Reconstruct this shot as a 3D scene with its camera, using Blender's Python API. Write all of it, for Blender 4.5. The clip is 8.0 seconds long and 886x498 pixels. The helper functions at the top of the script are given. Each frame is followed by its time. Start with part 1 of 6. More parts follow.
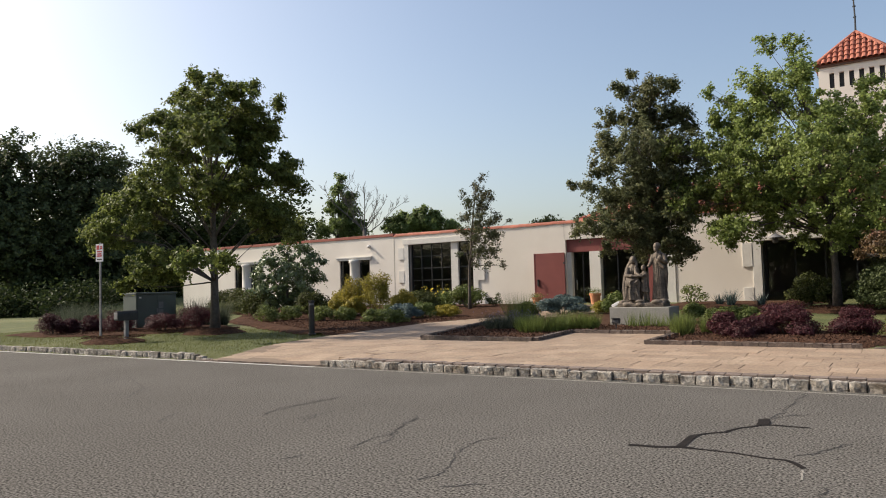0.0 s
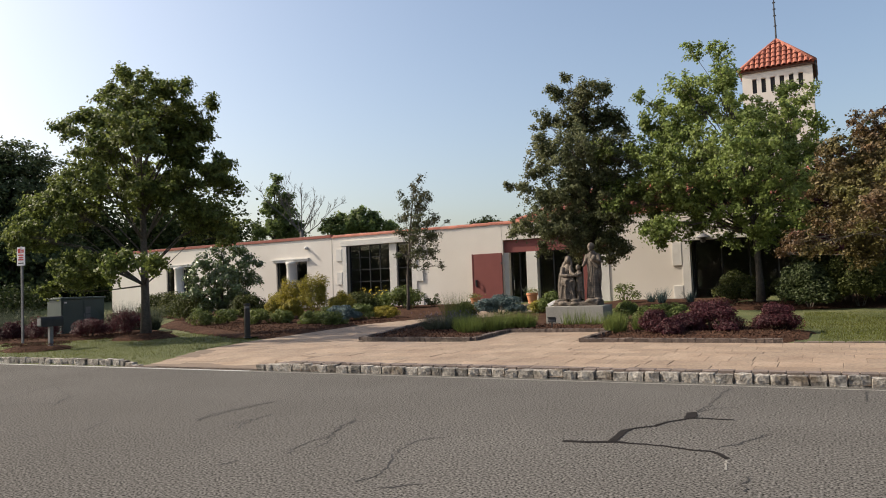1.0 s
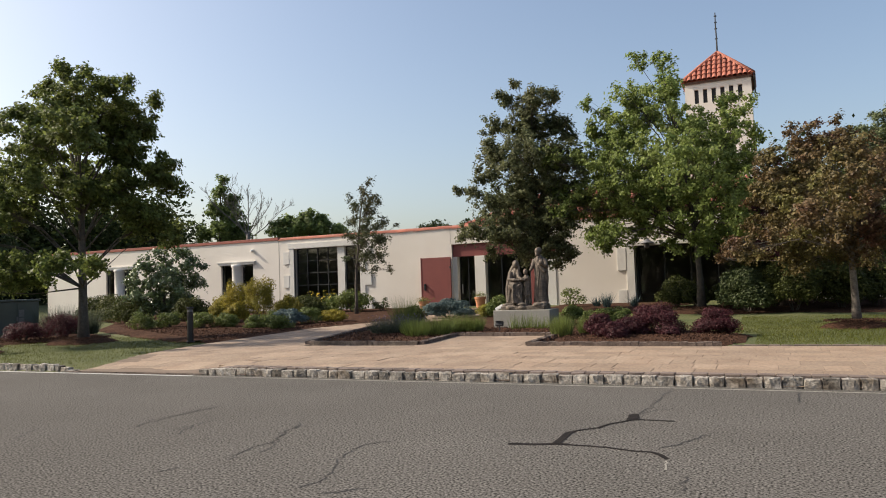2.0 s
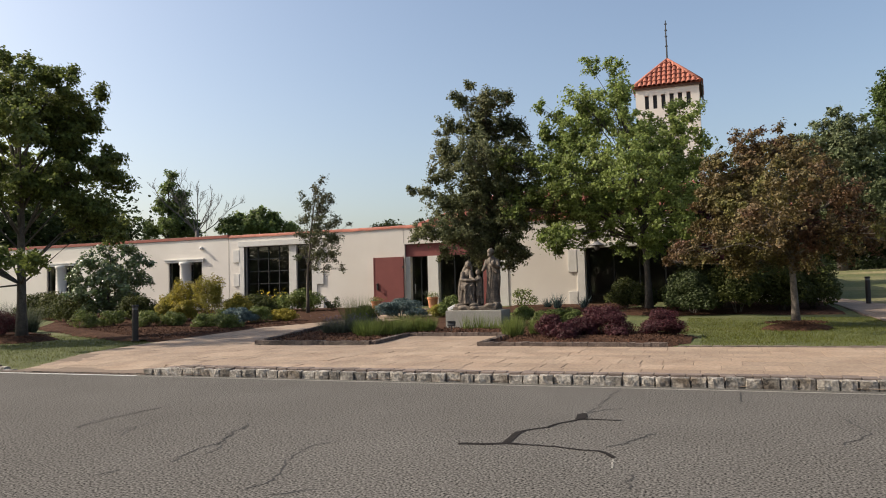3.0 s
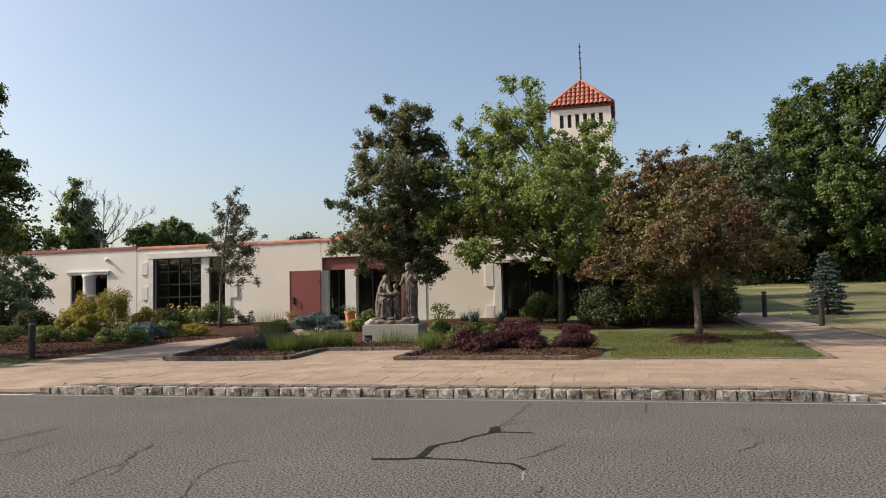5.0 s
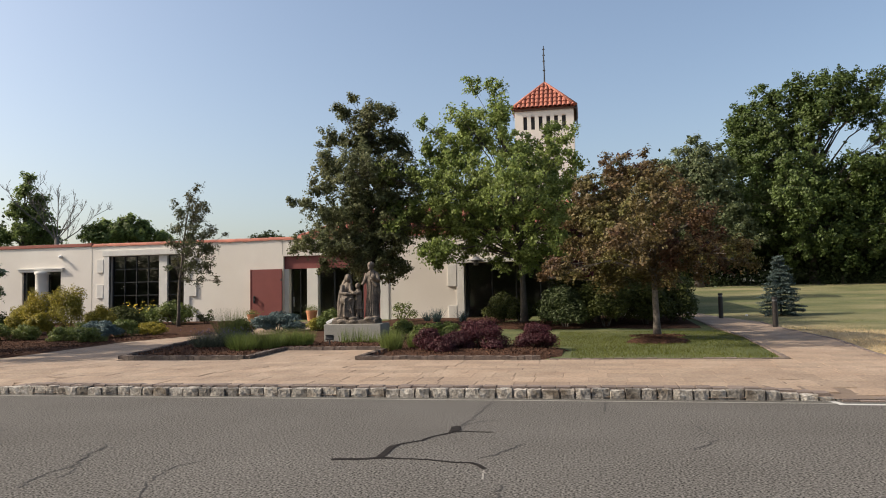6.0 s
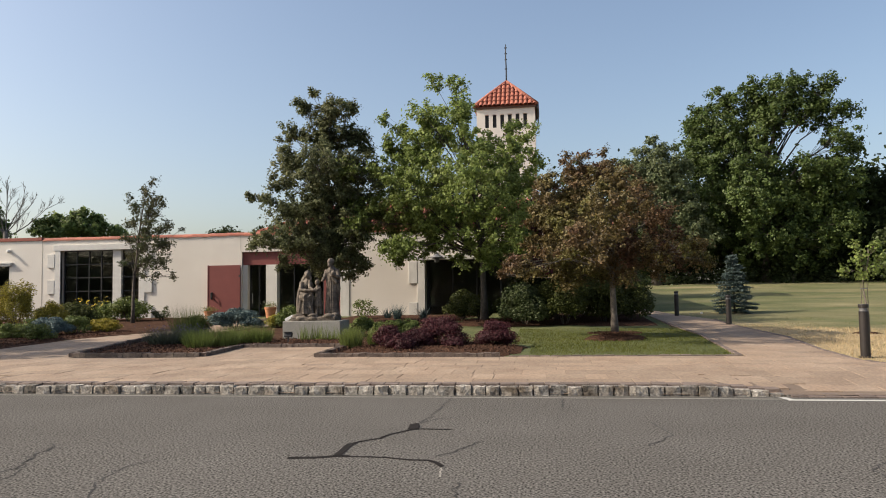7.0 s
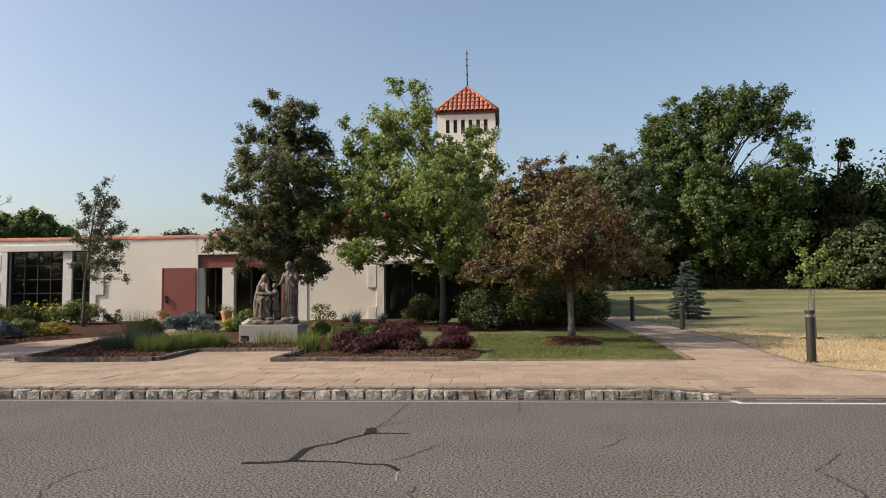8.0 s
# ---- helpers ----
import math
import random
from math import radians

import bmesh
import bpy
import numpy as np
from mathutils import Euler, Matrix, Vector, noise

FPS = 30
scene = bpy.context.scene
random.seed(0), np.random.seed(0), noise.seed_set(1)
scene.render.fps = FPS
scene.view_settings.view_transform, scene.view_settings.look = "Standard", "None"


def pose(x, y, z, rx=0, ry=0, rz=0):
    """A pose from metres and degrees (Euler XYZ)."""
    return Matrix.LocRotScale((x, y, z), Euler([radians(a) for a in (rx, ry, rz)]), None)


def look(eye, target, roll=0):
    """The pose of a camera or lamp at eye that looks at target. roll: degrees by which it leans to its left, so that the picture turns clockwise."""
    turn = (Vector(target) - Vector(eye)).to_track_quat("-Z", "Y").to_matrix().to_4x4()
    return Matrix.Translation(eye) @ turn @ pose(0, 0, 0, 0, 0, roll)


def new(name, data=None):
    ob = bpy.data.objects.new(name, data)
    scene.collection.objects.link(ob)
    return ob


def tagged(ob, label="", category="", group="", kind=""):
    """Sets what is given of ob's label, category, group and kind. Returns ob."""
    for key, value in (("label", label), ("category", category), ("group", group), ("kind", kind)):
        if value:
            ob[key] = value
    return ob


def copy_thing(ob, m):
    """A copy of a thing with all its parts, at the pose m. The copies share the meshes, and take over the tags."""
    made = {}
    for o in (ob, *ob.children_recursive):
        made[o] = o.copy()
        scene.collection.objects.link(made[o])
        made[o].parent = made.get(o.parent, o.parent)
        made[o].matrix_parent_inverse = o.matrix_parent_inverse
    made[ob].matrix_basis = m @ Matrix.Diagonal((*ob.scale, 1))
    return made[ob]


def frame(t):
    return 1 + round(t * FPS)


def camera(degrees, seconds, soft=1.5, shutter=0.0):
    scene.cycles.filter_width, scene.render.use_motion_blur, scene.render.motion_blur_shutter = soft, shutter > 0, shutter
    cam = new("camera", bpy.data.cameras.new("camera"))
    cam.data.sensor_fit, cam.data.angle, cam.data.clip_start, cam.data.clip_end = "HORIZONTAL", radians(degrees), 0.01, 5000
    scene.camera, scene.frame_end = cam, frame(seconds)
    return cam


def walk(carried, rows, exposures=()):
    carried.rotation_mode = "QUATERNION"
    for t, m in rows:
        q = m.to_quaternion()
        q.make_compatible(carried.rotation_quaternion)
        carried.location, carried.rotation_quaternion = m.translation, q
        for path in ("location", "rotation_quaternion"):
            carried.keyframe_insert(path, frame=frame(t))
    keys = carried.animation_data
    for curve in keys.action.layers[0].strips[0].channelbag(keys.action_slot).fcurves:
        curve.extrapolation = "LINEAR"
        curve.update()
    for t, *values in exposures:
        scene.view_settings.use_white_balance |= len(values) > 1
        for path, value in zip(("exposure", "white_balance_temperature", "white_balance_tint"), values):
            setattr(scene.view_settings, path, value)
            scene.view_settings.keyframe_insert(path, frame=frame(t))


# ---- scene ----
cam = camera(63.0, 8.0, soft=1.0)
PATH = [
    (0, (0.193, -0.031, 1.447), (-0.899, 1.641, 1.553), -1.6),
    (0.5, (0.209, -0.034, 1.446), (-0.808, 1.685, 1.55), -2.0),
    (1, (0.226, -0.044, 1.448), (-0.721, 1.715, 1.551), -2.2),
    (1.5, (0.235, -0.04, 1.445), (-0.648, 1.751, 1.552), -2.2),
    (3, (0.241, -0.023, 1.439), (-0.46, 1.847, 1.544), -1.5),
    (3.5, (0.258, -0.027, 1.439), (-0.389, 1.862, 1.544), -1.5),
    (4, (0.269, -0.03, 1.445), (-0.323, 1.877, 1.558), -1.5),
    (4.5, (0.278, -0.036, 1.448), (-0.26, 1.885, 1.578), -1.5),
    (6, (0.289, -0.029, 1.441), (-0.098, 1.929, 1.576), -1.1),
    (6.5, (0.295, -0.012, 1.442), (-0.042, 1.955, 1.566), -1.0),
    (7, (0.304, -0.003, 1.442), (0.022, 1.973, 1.567), -0.9),
    (7.5, (0.311, -0.011, 1.442), (0.083, 1.972, 1.574), -0.8),
    (8, (0.323, -0.022, 1.438), (0.151, 1.966, 1.574), -0.6),
]
walk(cam, [(t, look(eye, target, roll)) for t, eye, target, roll in PATH], [(0.0, 0.35, 6750, 10), (8.0, 0.35, 6750, 10)])

# ---- world and sun ----
SUN_AZ = (-0.968, -0.25)          # horizontal way towards the sun
SUN_EL = radians(37)
world = bpy.data.worlds.new("world")
scene.world = world
world.use_nodes = True
wn = world.node_tree.nodes
sky = wn.new("ShaderNodeTexSky")
sky.sky_type = "NISHITA"
sky.sun_disc = False
sky.sun_elevation = SUN_EL
sky.sun_rotation = math.atan2(SUN_AZ[0], SUN_AZ[1])
sky.air_density, sky.dust_density, sky.ozone_density = 1.0, 3.3, 0.8
wn["Background"].inputs["Strength"].default_value = 0.15
world.node_tree.links.new(sky.outputs[0], wn["Background"].inputs["Color"])
sun = new("sun", bpy.data.lights.new("sun", "SUN"))
sun.data.energy, sun.data.angle, sun.data.color = 4.2, radians(0.53), (1.0, 0.915, 0.79)
sun.matrix_world = look((SUN_AZ[0] * 50, SUN_AZ[1] * 50, 50 * math.tan(SUN_EL)), (0, 0, 0))
scene.view_settings.exposure = 0.0


# ---- materials ----
def mat(name, a, b, scale=3.0, rough=0.8, bump=0.0, fine=40.0, grain=0.12, metal=0.0, vary=0.0, stain=None, leaf=0.0, spec=0.5, distance=0.02):
    """A surface of two tones at one scale and a grain at a finer one; vary: tone by piece; stain: a third tone in large patches."""
    m = bpy.data.materials.new(name)
    m.use_nodes = True
    nt = m.node_tree
    n, l = nt.nodes, nt.links
    p = n["Principled BSDF"]
    tc = n.new("ShaderNodeNewGeometry")
    big = n.new("ShaderNodeTexNoise")
    big.inputs["Scale"].default_value, big.inputs["Detail"].default_value = scale, 6.0
    small = n.new("ShaderNodeTexNoise")
    small.inputs["Scale"].default_value, small.inputs["Detail"].default_value = fine, 4.0
    l.new(tc.outputs["Position"], big.inputs["Vector"])
    l.new(tc.outputs["Position"], small.inputs["Vector"])
    ramp = n.new("ShaderNodeMapRange")
    ramp.inputs["From Min"].default_value, ramp.inputs["From Max"].default_value = 0.3, 0.7
    l.new(big.outputs["Fac"], ramp.inputs["Value"])
    mix = n.new("ShaderNodeMix")
    mix.data_type = "RGBA"
    mix.inputs["A"].default_value, mix.inputs["B"].default_value = (*a, 1), (*b, 1)
    l.new(ramp.outputs["Result"], mix.inputs["Factor"])
    out = mix.outputs["Result"]
    if stain:
        wide = n.new("ShaderNodeTexNoise")
        wide.inputs["Scale"].default_value, wide.inputs["Detail"].default_value = scale * 0.22, 5.0
        l.new(tc.outputs["Position"], wide.inputs["Vector"])
        r2 = n.new("ShaderNodeMapRange")
        r2.inputs["From Min"].default_value, r2.inputs["From Max"].default_value = 0.5, 0.72
        l.new(wide.outputs["Fac"], r2.inputs["Value"])
        mx = n.new("ShaderNodeMix")
        mx.data_type = "RGBA"
        mx.inputs["B"].default_value = (*stain, 1)
        l.new(r2.outputs["Result"], mx.inputs["Factor"])
        l.new(out, mx.inputs["A"])
        out = mx.outputs["Result"]
    val = n.new("ShaderNodeMapRange")
    val.inputs["From Min"].default_value, val.inputs["From Max"].default_value = 0.25, 0.75
    val.inputs["To Min"].default_value, val.inputs["To Max"].default_value = 1 - grain, 1 + grain
    l.new(small.outputs["Fac"], val.inputs["Value"])
    fac = val.outputs["Result"]
    if vary:
        oi = n.new("ShaderNodeObjectInfo")
        ge = n.new("ShaderNodeNewGeometry")
        add = n.new("ShaderNodeMath")
        add.operation = "ADD"
        l.new(oi.outputs["Random"], add.inputs[0])
        l.new(ge.outputs["Random Per Island"], add.inputs[1])
        fr = n.new("ShaderNodeMath")
        fr.operation = "FRACT"
        l.new(add.outputs[0], fr.inputs[0])
        mr = n.new("ShaderNodeMapRange")
        mr.inputs["To Min"].default_value, mr.inputs["To Max"].default_value = 1 - vary, 1 + vary
        l.new(fr.outputs[0], mr.inputs["Value"])
        mu = n.new("ShaderNodeMath")
        mu.operation = "MULTIPLY"
        l.new(fac, mu.inputs[0])
        l.new(mr.outputs["Result"], mu.inputs[1])
        fac = mu.outputs[0]
    sc = n.new("ShaderNodeVectorMath")
    sc.operation = "SCALE"
    l.new(out, sc.inputs[0])
    l.new(fac, sc.inputs["Scale"])
    l.new(sc.outputs[0], p.inputs["Base Color"])
    p.inputs["Roughness"].default_value, p.inputs["Metallic"].default_value = rough, metal
    p.inputs["Specular IOR Level"].default_value = spec
    if bump:
        bp = n.new("ShaderNodeBump")
        bp.inputs["Strength"].default_value, bp.inputs["Distance"].default_value = bump, distance
        l.new(small.outputs["Fac"], bp.inputs["Height"])
        l.new(bp.outputs["Normal"], p.inputs["Normal"])
    if leaf:
        tr = n.new("ShaderNodeBsdfTranslucent")
        l.new(sc.outputs[0], tr.inputs["Color"])
        ms = n.new("ShaderNodeMixShader")
        ms.inputs["Fac"].default_value = leaf
        l.new(p.outputs["BSDF"], ms.inputs[1])
        l.new(tr.outputs["BSDF"], ms.inputs[2])
        l.new(ms.outputs["Shader"], n["Material Output"].inputs["Surface"])
    return m


M = {}
M["asphalt"] = mat("asphalt", (0.098, 0.092, 0.084), (0.116, 0.109, 0.100), 0.6, 1.0, 0.24, 50, 1.45, stain=(0.092, 0.086, 0.078), distance=0.01, spec=0.05)
M["sealer"] = mat("sealer", (0.014, 0.012, 0.011), (0.022, 0.019, 0.018), 8, 0.9, 0.2, 60, spec=0.1)
M["crack"] = mat("crack", (0.016, 0.015, 0.014), (0.035, 0.032, 0.03), 8, 0.95)
M["road_paint"] = mat("road_paint", (0.55, 0.54, 0.5), (0.38, 0.37, 0.34), 14, 0.7, 0.2, 90, 0.25)
M["granite"] = mat("granite", (0.34, 0.315, 0.275), (0.17, 0.15, 0.126), 14, 0.9, 1.0, 30, 0.5, vary=0.4, stain=(0.11, 0.085, 0.06))
M["paver"] = mat("paver", (0.25, 0.175, 0.12), (0.315, 0.237, 0.17), 1.6, 0.85, 0.7, 22, 0.26, vary=0.14, stain=(0.205, 0.148, 0.105))
M["joint_sand"] = mat("joint_sand", (0.14, 0.10, 0.072), (0.18, 0.132, 0.096), 6, 0.95)
M["border_brick"] = mat("border_brick", (0.14, 0.105, 0.088), (0.19, 0.148, 0.125), 5, 0.85, 0.5, 60, 0.2, vary=0.22)
M["edging_block"] = mat("edging_block", (0.085, 0.062, 0.052), (0.15, 0.115, 0.095), 8, 0.9, 0.8, 40, 0.3, vary=0.25)
M["mulch"] = mat("mulch", (0.048, 0.025, 0.016), (0.08, 0.044, 0.03), 5, 1.0, 1.0, 20, 0.7, spec=0.05, stain=(0.09, 0.052, 0.036), distance=0.05)
M["stucco"] = mat("stucco", (0.69, 0.638, 0.572), (0.73, 0.684, 0.618), 0.9, 0.9, 0.25, 50, 0.06, stain=(0.645, 0.592, 0.525), distance=0.005)
M["stone_trim"] = mat("stone_trim", (0.58, 0.56, 0.52), (0.66, 0.64, 0.60), 2.2, 0.85, 0.2, 50, 0.07)
M["red_paint"] = mat("red_paint", (0.185, 0.045, 0.04), (0.215, 0.056, 0.048), 1.5, 0.55, 0.1, 60, 0.06)
M["tile"] = mat("tile", (0.30, 0.092, 0.06), (0.39, 0.14, 0.09), 2.5, 0.8, 0.3, 40, 0.15, vary=0.2)
M["dark_frame"] = mat("dark_frame", (0.028, 0.028, 0.03), (0.042, 0.041, 0.042), 6, 0.5, spec=0.3)
M["interior"] = mat("interior", (0.14, 0.125, 0.11), (0.19, 0.17, 0.15), 1, 0.9)
M["bollard_metal"] = mat("bollard_metal", (0.017, 0.013, 0.012), (0.024, 0.019, 0.017), 5, 0.5, metal=0.0)
M["concrete"] = mat("concrete", (0.27, 0.255, 0.22), (0.34, 0.32, 0.285), 2.5, 0.9, 0.4, 45, 0.14, stain=(0.28, 0.26, 0.22))
# the paler statue tone puts sunlit highlights into the stone's colour
M["statue_stone"] = mat("statue_stone", (0.06, 0.047, 0.036), (0.20, 0.16, 0.122), 7, 0.8, 0.6, 30, 0.4, stain=(0.06, 0.045, 0.036))
M["bark"] = mat("bark", (0.066, 0.055, 0.045), (0.122, 0.102, 0.084), 9, 0.95, 0.9, 45, 0.3)
M["bark_pale"] = mat("bark_pale", (0.20, 0.168, 0.136), (0.085, 0.07, 0.058), 9, 0.95, 0.9, 45, 0.3)
M["dead_wood"] = mat("dead_wood", (0.15, 0.132, 0.118), (0.10, 0.09, 0.08), 4, 0.95)


def leaf_mat(name, a, b, vary=0.35, through_it=0.3, spec=0.3):
    return mat(name, a, b, 0.7, 0.55, 0, 5, 0.15, vary=vary, leaf=through_it, spec=spec)


M["leaf_maple"] = leaf_mat("leaf_maple", (0.118, 0.152, 0.04), (0.16, 0.185, 0.05), 0.45, 0.46)
M["leaf_dark"] = leaf_mat("leaf_dark", (0.115, 0.135, 0.06), (0.148, 0.15, 0.07), 0.5, 0.42)
M["leaf_light"] = leaf_mat("leaf_light", (0.17, 0.225, 0.06), (0.225, 0.27, 0.075), 0.45, 0.45)
M["leaf_crab"] = leaf_mat("leaf_crab", (0.115, 0.05, 0.036), (0.135, 0.13, 0.036), 0.55)
M["leaf_sapling"] = leaf_mat("leaf_sapling", (0.08, 0.10, 0.042), (0.11, 0.10, 0.05))
M["leaf_dogwood"] = mat("leaf_dogwood", (0.08, 0.125, 0.04), (0.145, 0.185, 0.075), 0.7, 0.3, 0, 5, 0.15, vary=0.4, leaf=0.25, spec=0.7)
# woods leaf, darkened so the shade under the crowns is in its colour
M["leaf_wood_shade"] = leaf_mat("leaf_wood_shade", (0.032, 0.046, 0.016), (0.05, 0.066, 0.023), 0.35, 0.3, 0.08)
M["leaf_spruce"] = leaf_mat("leaf_spruce", (0.055, 0.085, 0.075), (0.12, 0.155, 0.14), 0.5, 0.1)
M["leaf_edge"] = leaf_mat("leaf_edge", (0.06, 0.082, 0.031), (0.086, 0.108, 0.043), 0.4, 0.35)
M["leaf_ash"] = leaf_mat("leaf_ash", (0.066, 0.102, 0.027), (0.098, 0.134, 0.037), 0.4)
M["leaf_pine"] = leaf_mat("leaf_pine", (0.12, 0.15, 0.07), (0.155, 0.18, 0.09), 0.3, 0.3)
M["leaf_ivy"] = leaf_mat("leaf_ivy", (0.125, 0.17, 0.055), (0.165, 0.21, 0.07), 0.35, 0.5)
M["leaf_burgundy"] = leaf_mat("leaf_burgundy", (0.05, 0.014, 0.018), (0.09, 0.024, 0.029), 0.45)
M["leaf_gold"] = leaf_mat("leaf_gold", (0.32, 0.26, 0.035), (0.21, 0.20, 0.04), 0.45, 0.35)
M["leaf_box"] = leaf_mat("leaf_box", (0.105, 0.14, 0.034), (0.155, 0.185, 0.048))
M["leaf_blue"] = leaf_mat("leaf_blue", (0.06, 0.098, 0.094), (0.105, 0.152, 0.148), 0.4, 0.1)
M["leaf_lavender"] = leaf_mat("leaf_lavender", (0.07, 0.088, 0.055), (0.1, 0.112, 0.082), 0.4, 0.3, 0.1)
M["leaf_lime"] = leaf_mat("leaf_lime", (0.13, 0.17, 0.04), (0.18, 0.215, 0.06))
M["leaf_yew"] = leaf_mat("leaf_yew", (0.052, 0.064, 0.018), (0.088, 0.096, 0.027), 0.4, 0.3, 0.15)
M["petal_yellow"] = leaf_mat("petal_yellow", (0.6, 0.45, 0.05), (0.7, 0.55, 0.1))
M["petal_white"] = leaf_mat("petal_white", (0.6, 0.62, 0.55), (0.5, 0.55, 0.45))


M["red_flashing"] = mat("red_flashing", (0.25, 0.06, 0.042), (0.30, 0.08, 0.052), 2, 0.6, 0.05, 40, 0.08)
M["joint_grey"] = mat("joint_grey", (0.42, 0.38, 0.33), (0.48, 0.44, 0.38), 4, 0.9)
M["grey_frame"] = mat("grey_frame", (0.10, 0.10, 0.105), (0.14, 0.14, 0.145), 6, 0.5)
M["stone_white"] = mat("stone_white", (0.66, 0.63, 0.58), (0.7, 0.675, 0.62), 2, 0.85, 0.1, 50, 0.05)
M["steel"] = mat("steel", (0.5, 0.5, 0.5), (0.6, 0.6, 0.6), 8, 0.35, metal=1.0)
M["white_metal"] = mat("white_metal", (0.72, 0.71, 0.68), (0.78, 0.77, 0.74), 8, 0.45)
M["eave_wood"] = mat("eave_wood", (0.10, 0.055, 0.04), (0.14, 0.08, 0.055), 6, 0.8)
M["road_paint_faded"] = mat("road_paint_faded", (0.30, 0.28, 0.24), (0.19, 0.175, 0.155), 14, 0.85, 0.2, 90, 0.3)
M["terracotta"] = mat("terracotta", (0.50, 0.20, 0.10), (0.58, 0.26, 0.14), 6, 0.8, 0.2, 40, 0.1)
M["cabinet_green"] = mat("cabinet_green", (0.062, 0.085, 0.075), (0.085, 0.11, 0.098), 1.5, 0.5, 0.05, 40, 0.08, stain=(0.10, 0.12, 0.105))
M["sign_white"] = mat("sign_white", (0.72, 0.70, 0.70), (0.76, 0.74, 0.74), 8, 0.5)
M["sign_red"] = mat("sign_red", (0.45, 0.03, 0.04), (0.5, 0.05, 0.05), 8, 0.5)
M["galvanised"] = mat("galvanised", (0.16, 0.16, 0.165), (0.21, 0.21, 0.215), 8, 0.5, metal=0.3)
M["straw"] = leaf_mat("straw", (0.50, 0.38, 0.225), (0.40, 0.305, 0.17), 0.3, 0.2, 0.08)
M["blade"] = leaf_mat("blade", (0.088, 0.1, 0.02), (0.124, 0.132, 0.03), 0.4, 0.3, 0.08)
M["chip"] = mat("chip", (0.062, 0.032, 0.021), (0.105, 0.058, 0.04), 3, 1.0, vary=0.5, spec=0.05)
M["petal_purple"] = leaf_mat("petal_purple", (0.12, 0.10, 0.18), (0.15, 0.13, 0.21))

# glass
g = bpy.data.materials.new("glass")
g.use_nodes = True
gp = g.node_tree.nodes["Principled BSDF"]
gp.inputs["Base Color"].default_value = (0.72, 0.75, 0.75, 1)
gp.inputs["Transmission Weight"].default_value = 1.0
gp.inputs["Roughness"].default_value = 0.02
gp.inputs["IOR"].default_value = 1.45
M["glass"] = g

# lawn: green turf, with a dry straw belt beside the eastern path and mown bands beyond
def lawn_material():
    m = mat("lawn", (0.068, 0.084, 0.022), (0.102, 0.114, 0.033), 0.9, 0.95, 1.0, 30, 0.4, stain=(0.15, 0.15, 0.06), distance=0.05)
    nt = m.node_tree
    n, l = nt.nodes, nt.links
    p = n["Principled BSDF"]
    old = p.inputs["Base Color"].links[0].from_socket
    tc = n.new("ShaderNodeTexCoord")
    sep = n.new("ShaderNodeSeparateXYZ")
    l.new(tc.outputs["Object"], sep.inputs[0])
    nz = n.new("ShaderNodeTexNoise")
    nz.inputs["Scale"].default_value, nz.inputs["Detail"].default_value = 0.35, 6.0
    st = n.new("ShaderNodeMapping")
    st.inputs["Scale"].default_value, st.inputs["Rotation"].default_value = (0.45, 1.1, 1.0), (0, 0, 0.95)
    l.new(tc.outputs["Object"], st.inputs["Vector"])
    l.new(st.outputs["Vector"], nz.inputs["Vector"])

    def maths(op, a, b):
        k = n.new("ShaderNodeMath")
        k.operation = op
        for i, v in enumerate((a, b)):
            if isinstance(v, (int, float)):
                k.inputs[i].default_value = v
            else:
                l.new(v, k.inputs[i])
        return k.outputs[0]

    def ramp_of(v, a, b, c=0.0, d=1.0):
        k = n.new("ShaderNodeMapRange")
        for name, w in (("From Min", a), ("From Max", b), ("To Min", c), ("To Max", d)):
            k.inputs[name].default_value = w
        l.new(v, k.inputs["Value"])
        return k.outputs["Result"]

    wob = maths("MULTIPLY", maths("SUBTRACT", nz.outputs["Fac"], 0.5), 14.0)
    east = ramp_of(sep.outputs["X"], 4.5, 6.5)
    slant = maths("MULTIPLY", maths("SUBTRACT", sep.outputs["X"], 6.0), 1.1)
    belt = ramp_of(maths("ADD", maths("ADD", sep.outputs["Y"], slant), wob), 23.5, 30.0, 1.0, 0.0)
    far = maths("MULTIPLY", ramp_of(nz.outputs["Fac"], 0.42, 0.68, 0.03, 0.48), ramp_of(sep.outputs["Y"], 20, 30))
    dry = maths("MULTIPLY", east, maths("MAXIMUM", belt, far))
    mix = n.new("ShaderNodeMix")
    mix.data_type = "RGBA"
    l.new(dry, mix.inputs["Factor"])
    l.new(old, mix.inputs["A"])
    tone = n.new("ShaderNodeMix")
    tone.data_type = "RGBA"
    tone.inputs["A"].default_value, tone.inputs["B"].default_value = (0.46, 0.35, 0.205, 1), (0.35, 0.275, 0.145, 1)
    fine = n.new("ShaderNodeTexNoise")
    fine.inputs["Scale"].default_value, fine.inputs["Detail"].default_value = 6.0, 6.0
    l.new(tc.outputs["Object"], fine.inputs["Vector"])
    l.new(ramp_of(fine.outputs["Fac"], 0.35, 0.65), tone.inputs["Factor"])
    l.new(tone.outputs["Result"], mix.inputs["B"])
    l.new(mix.outputs["Result"], p.inputs["Base Color"])
    return m


M["grass"] = lawn_material()


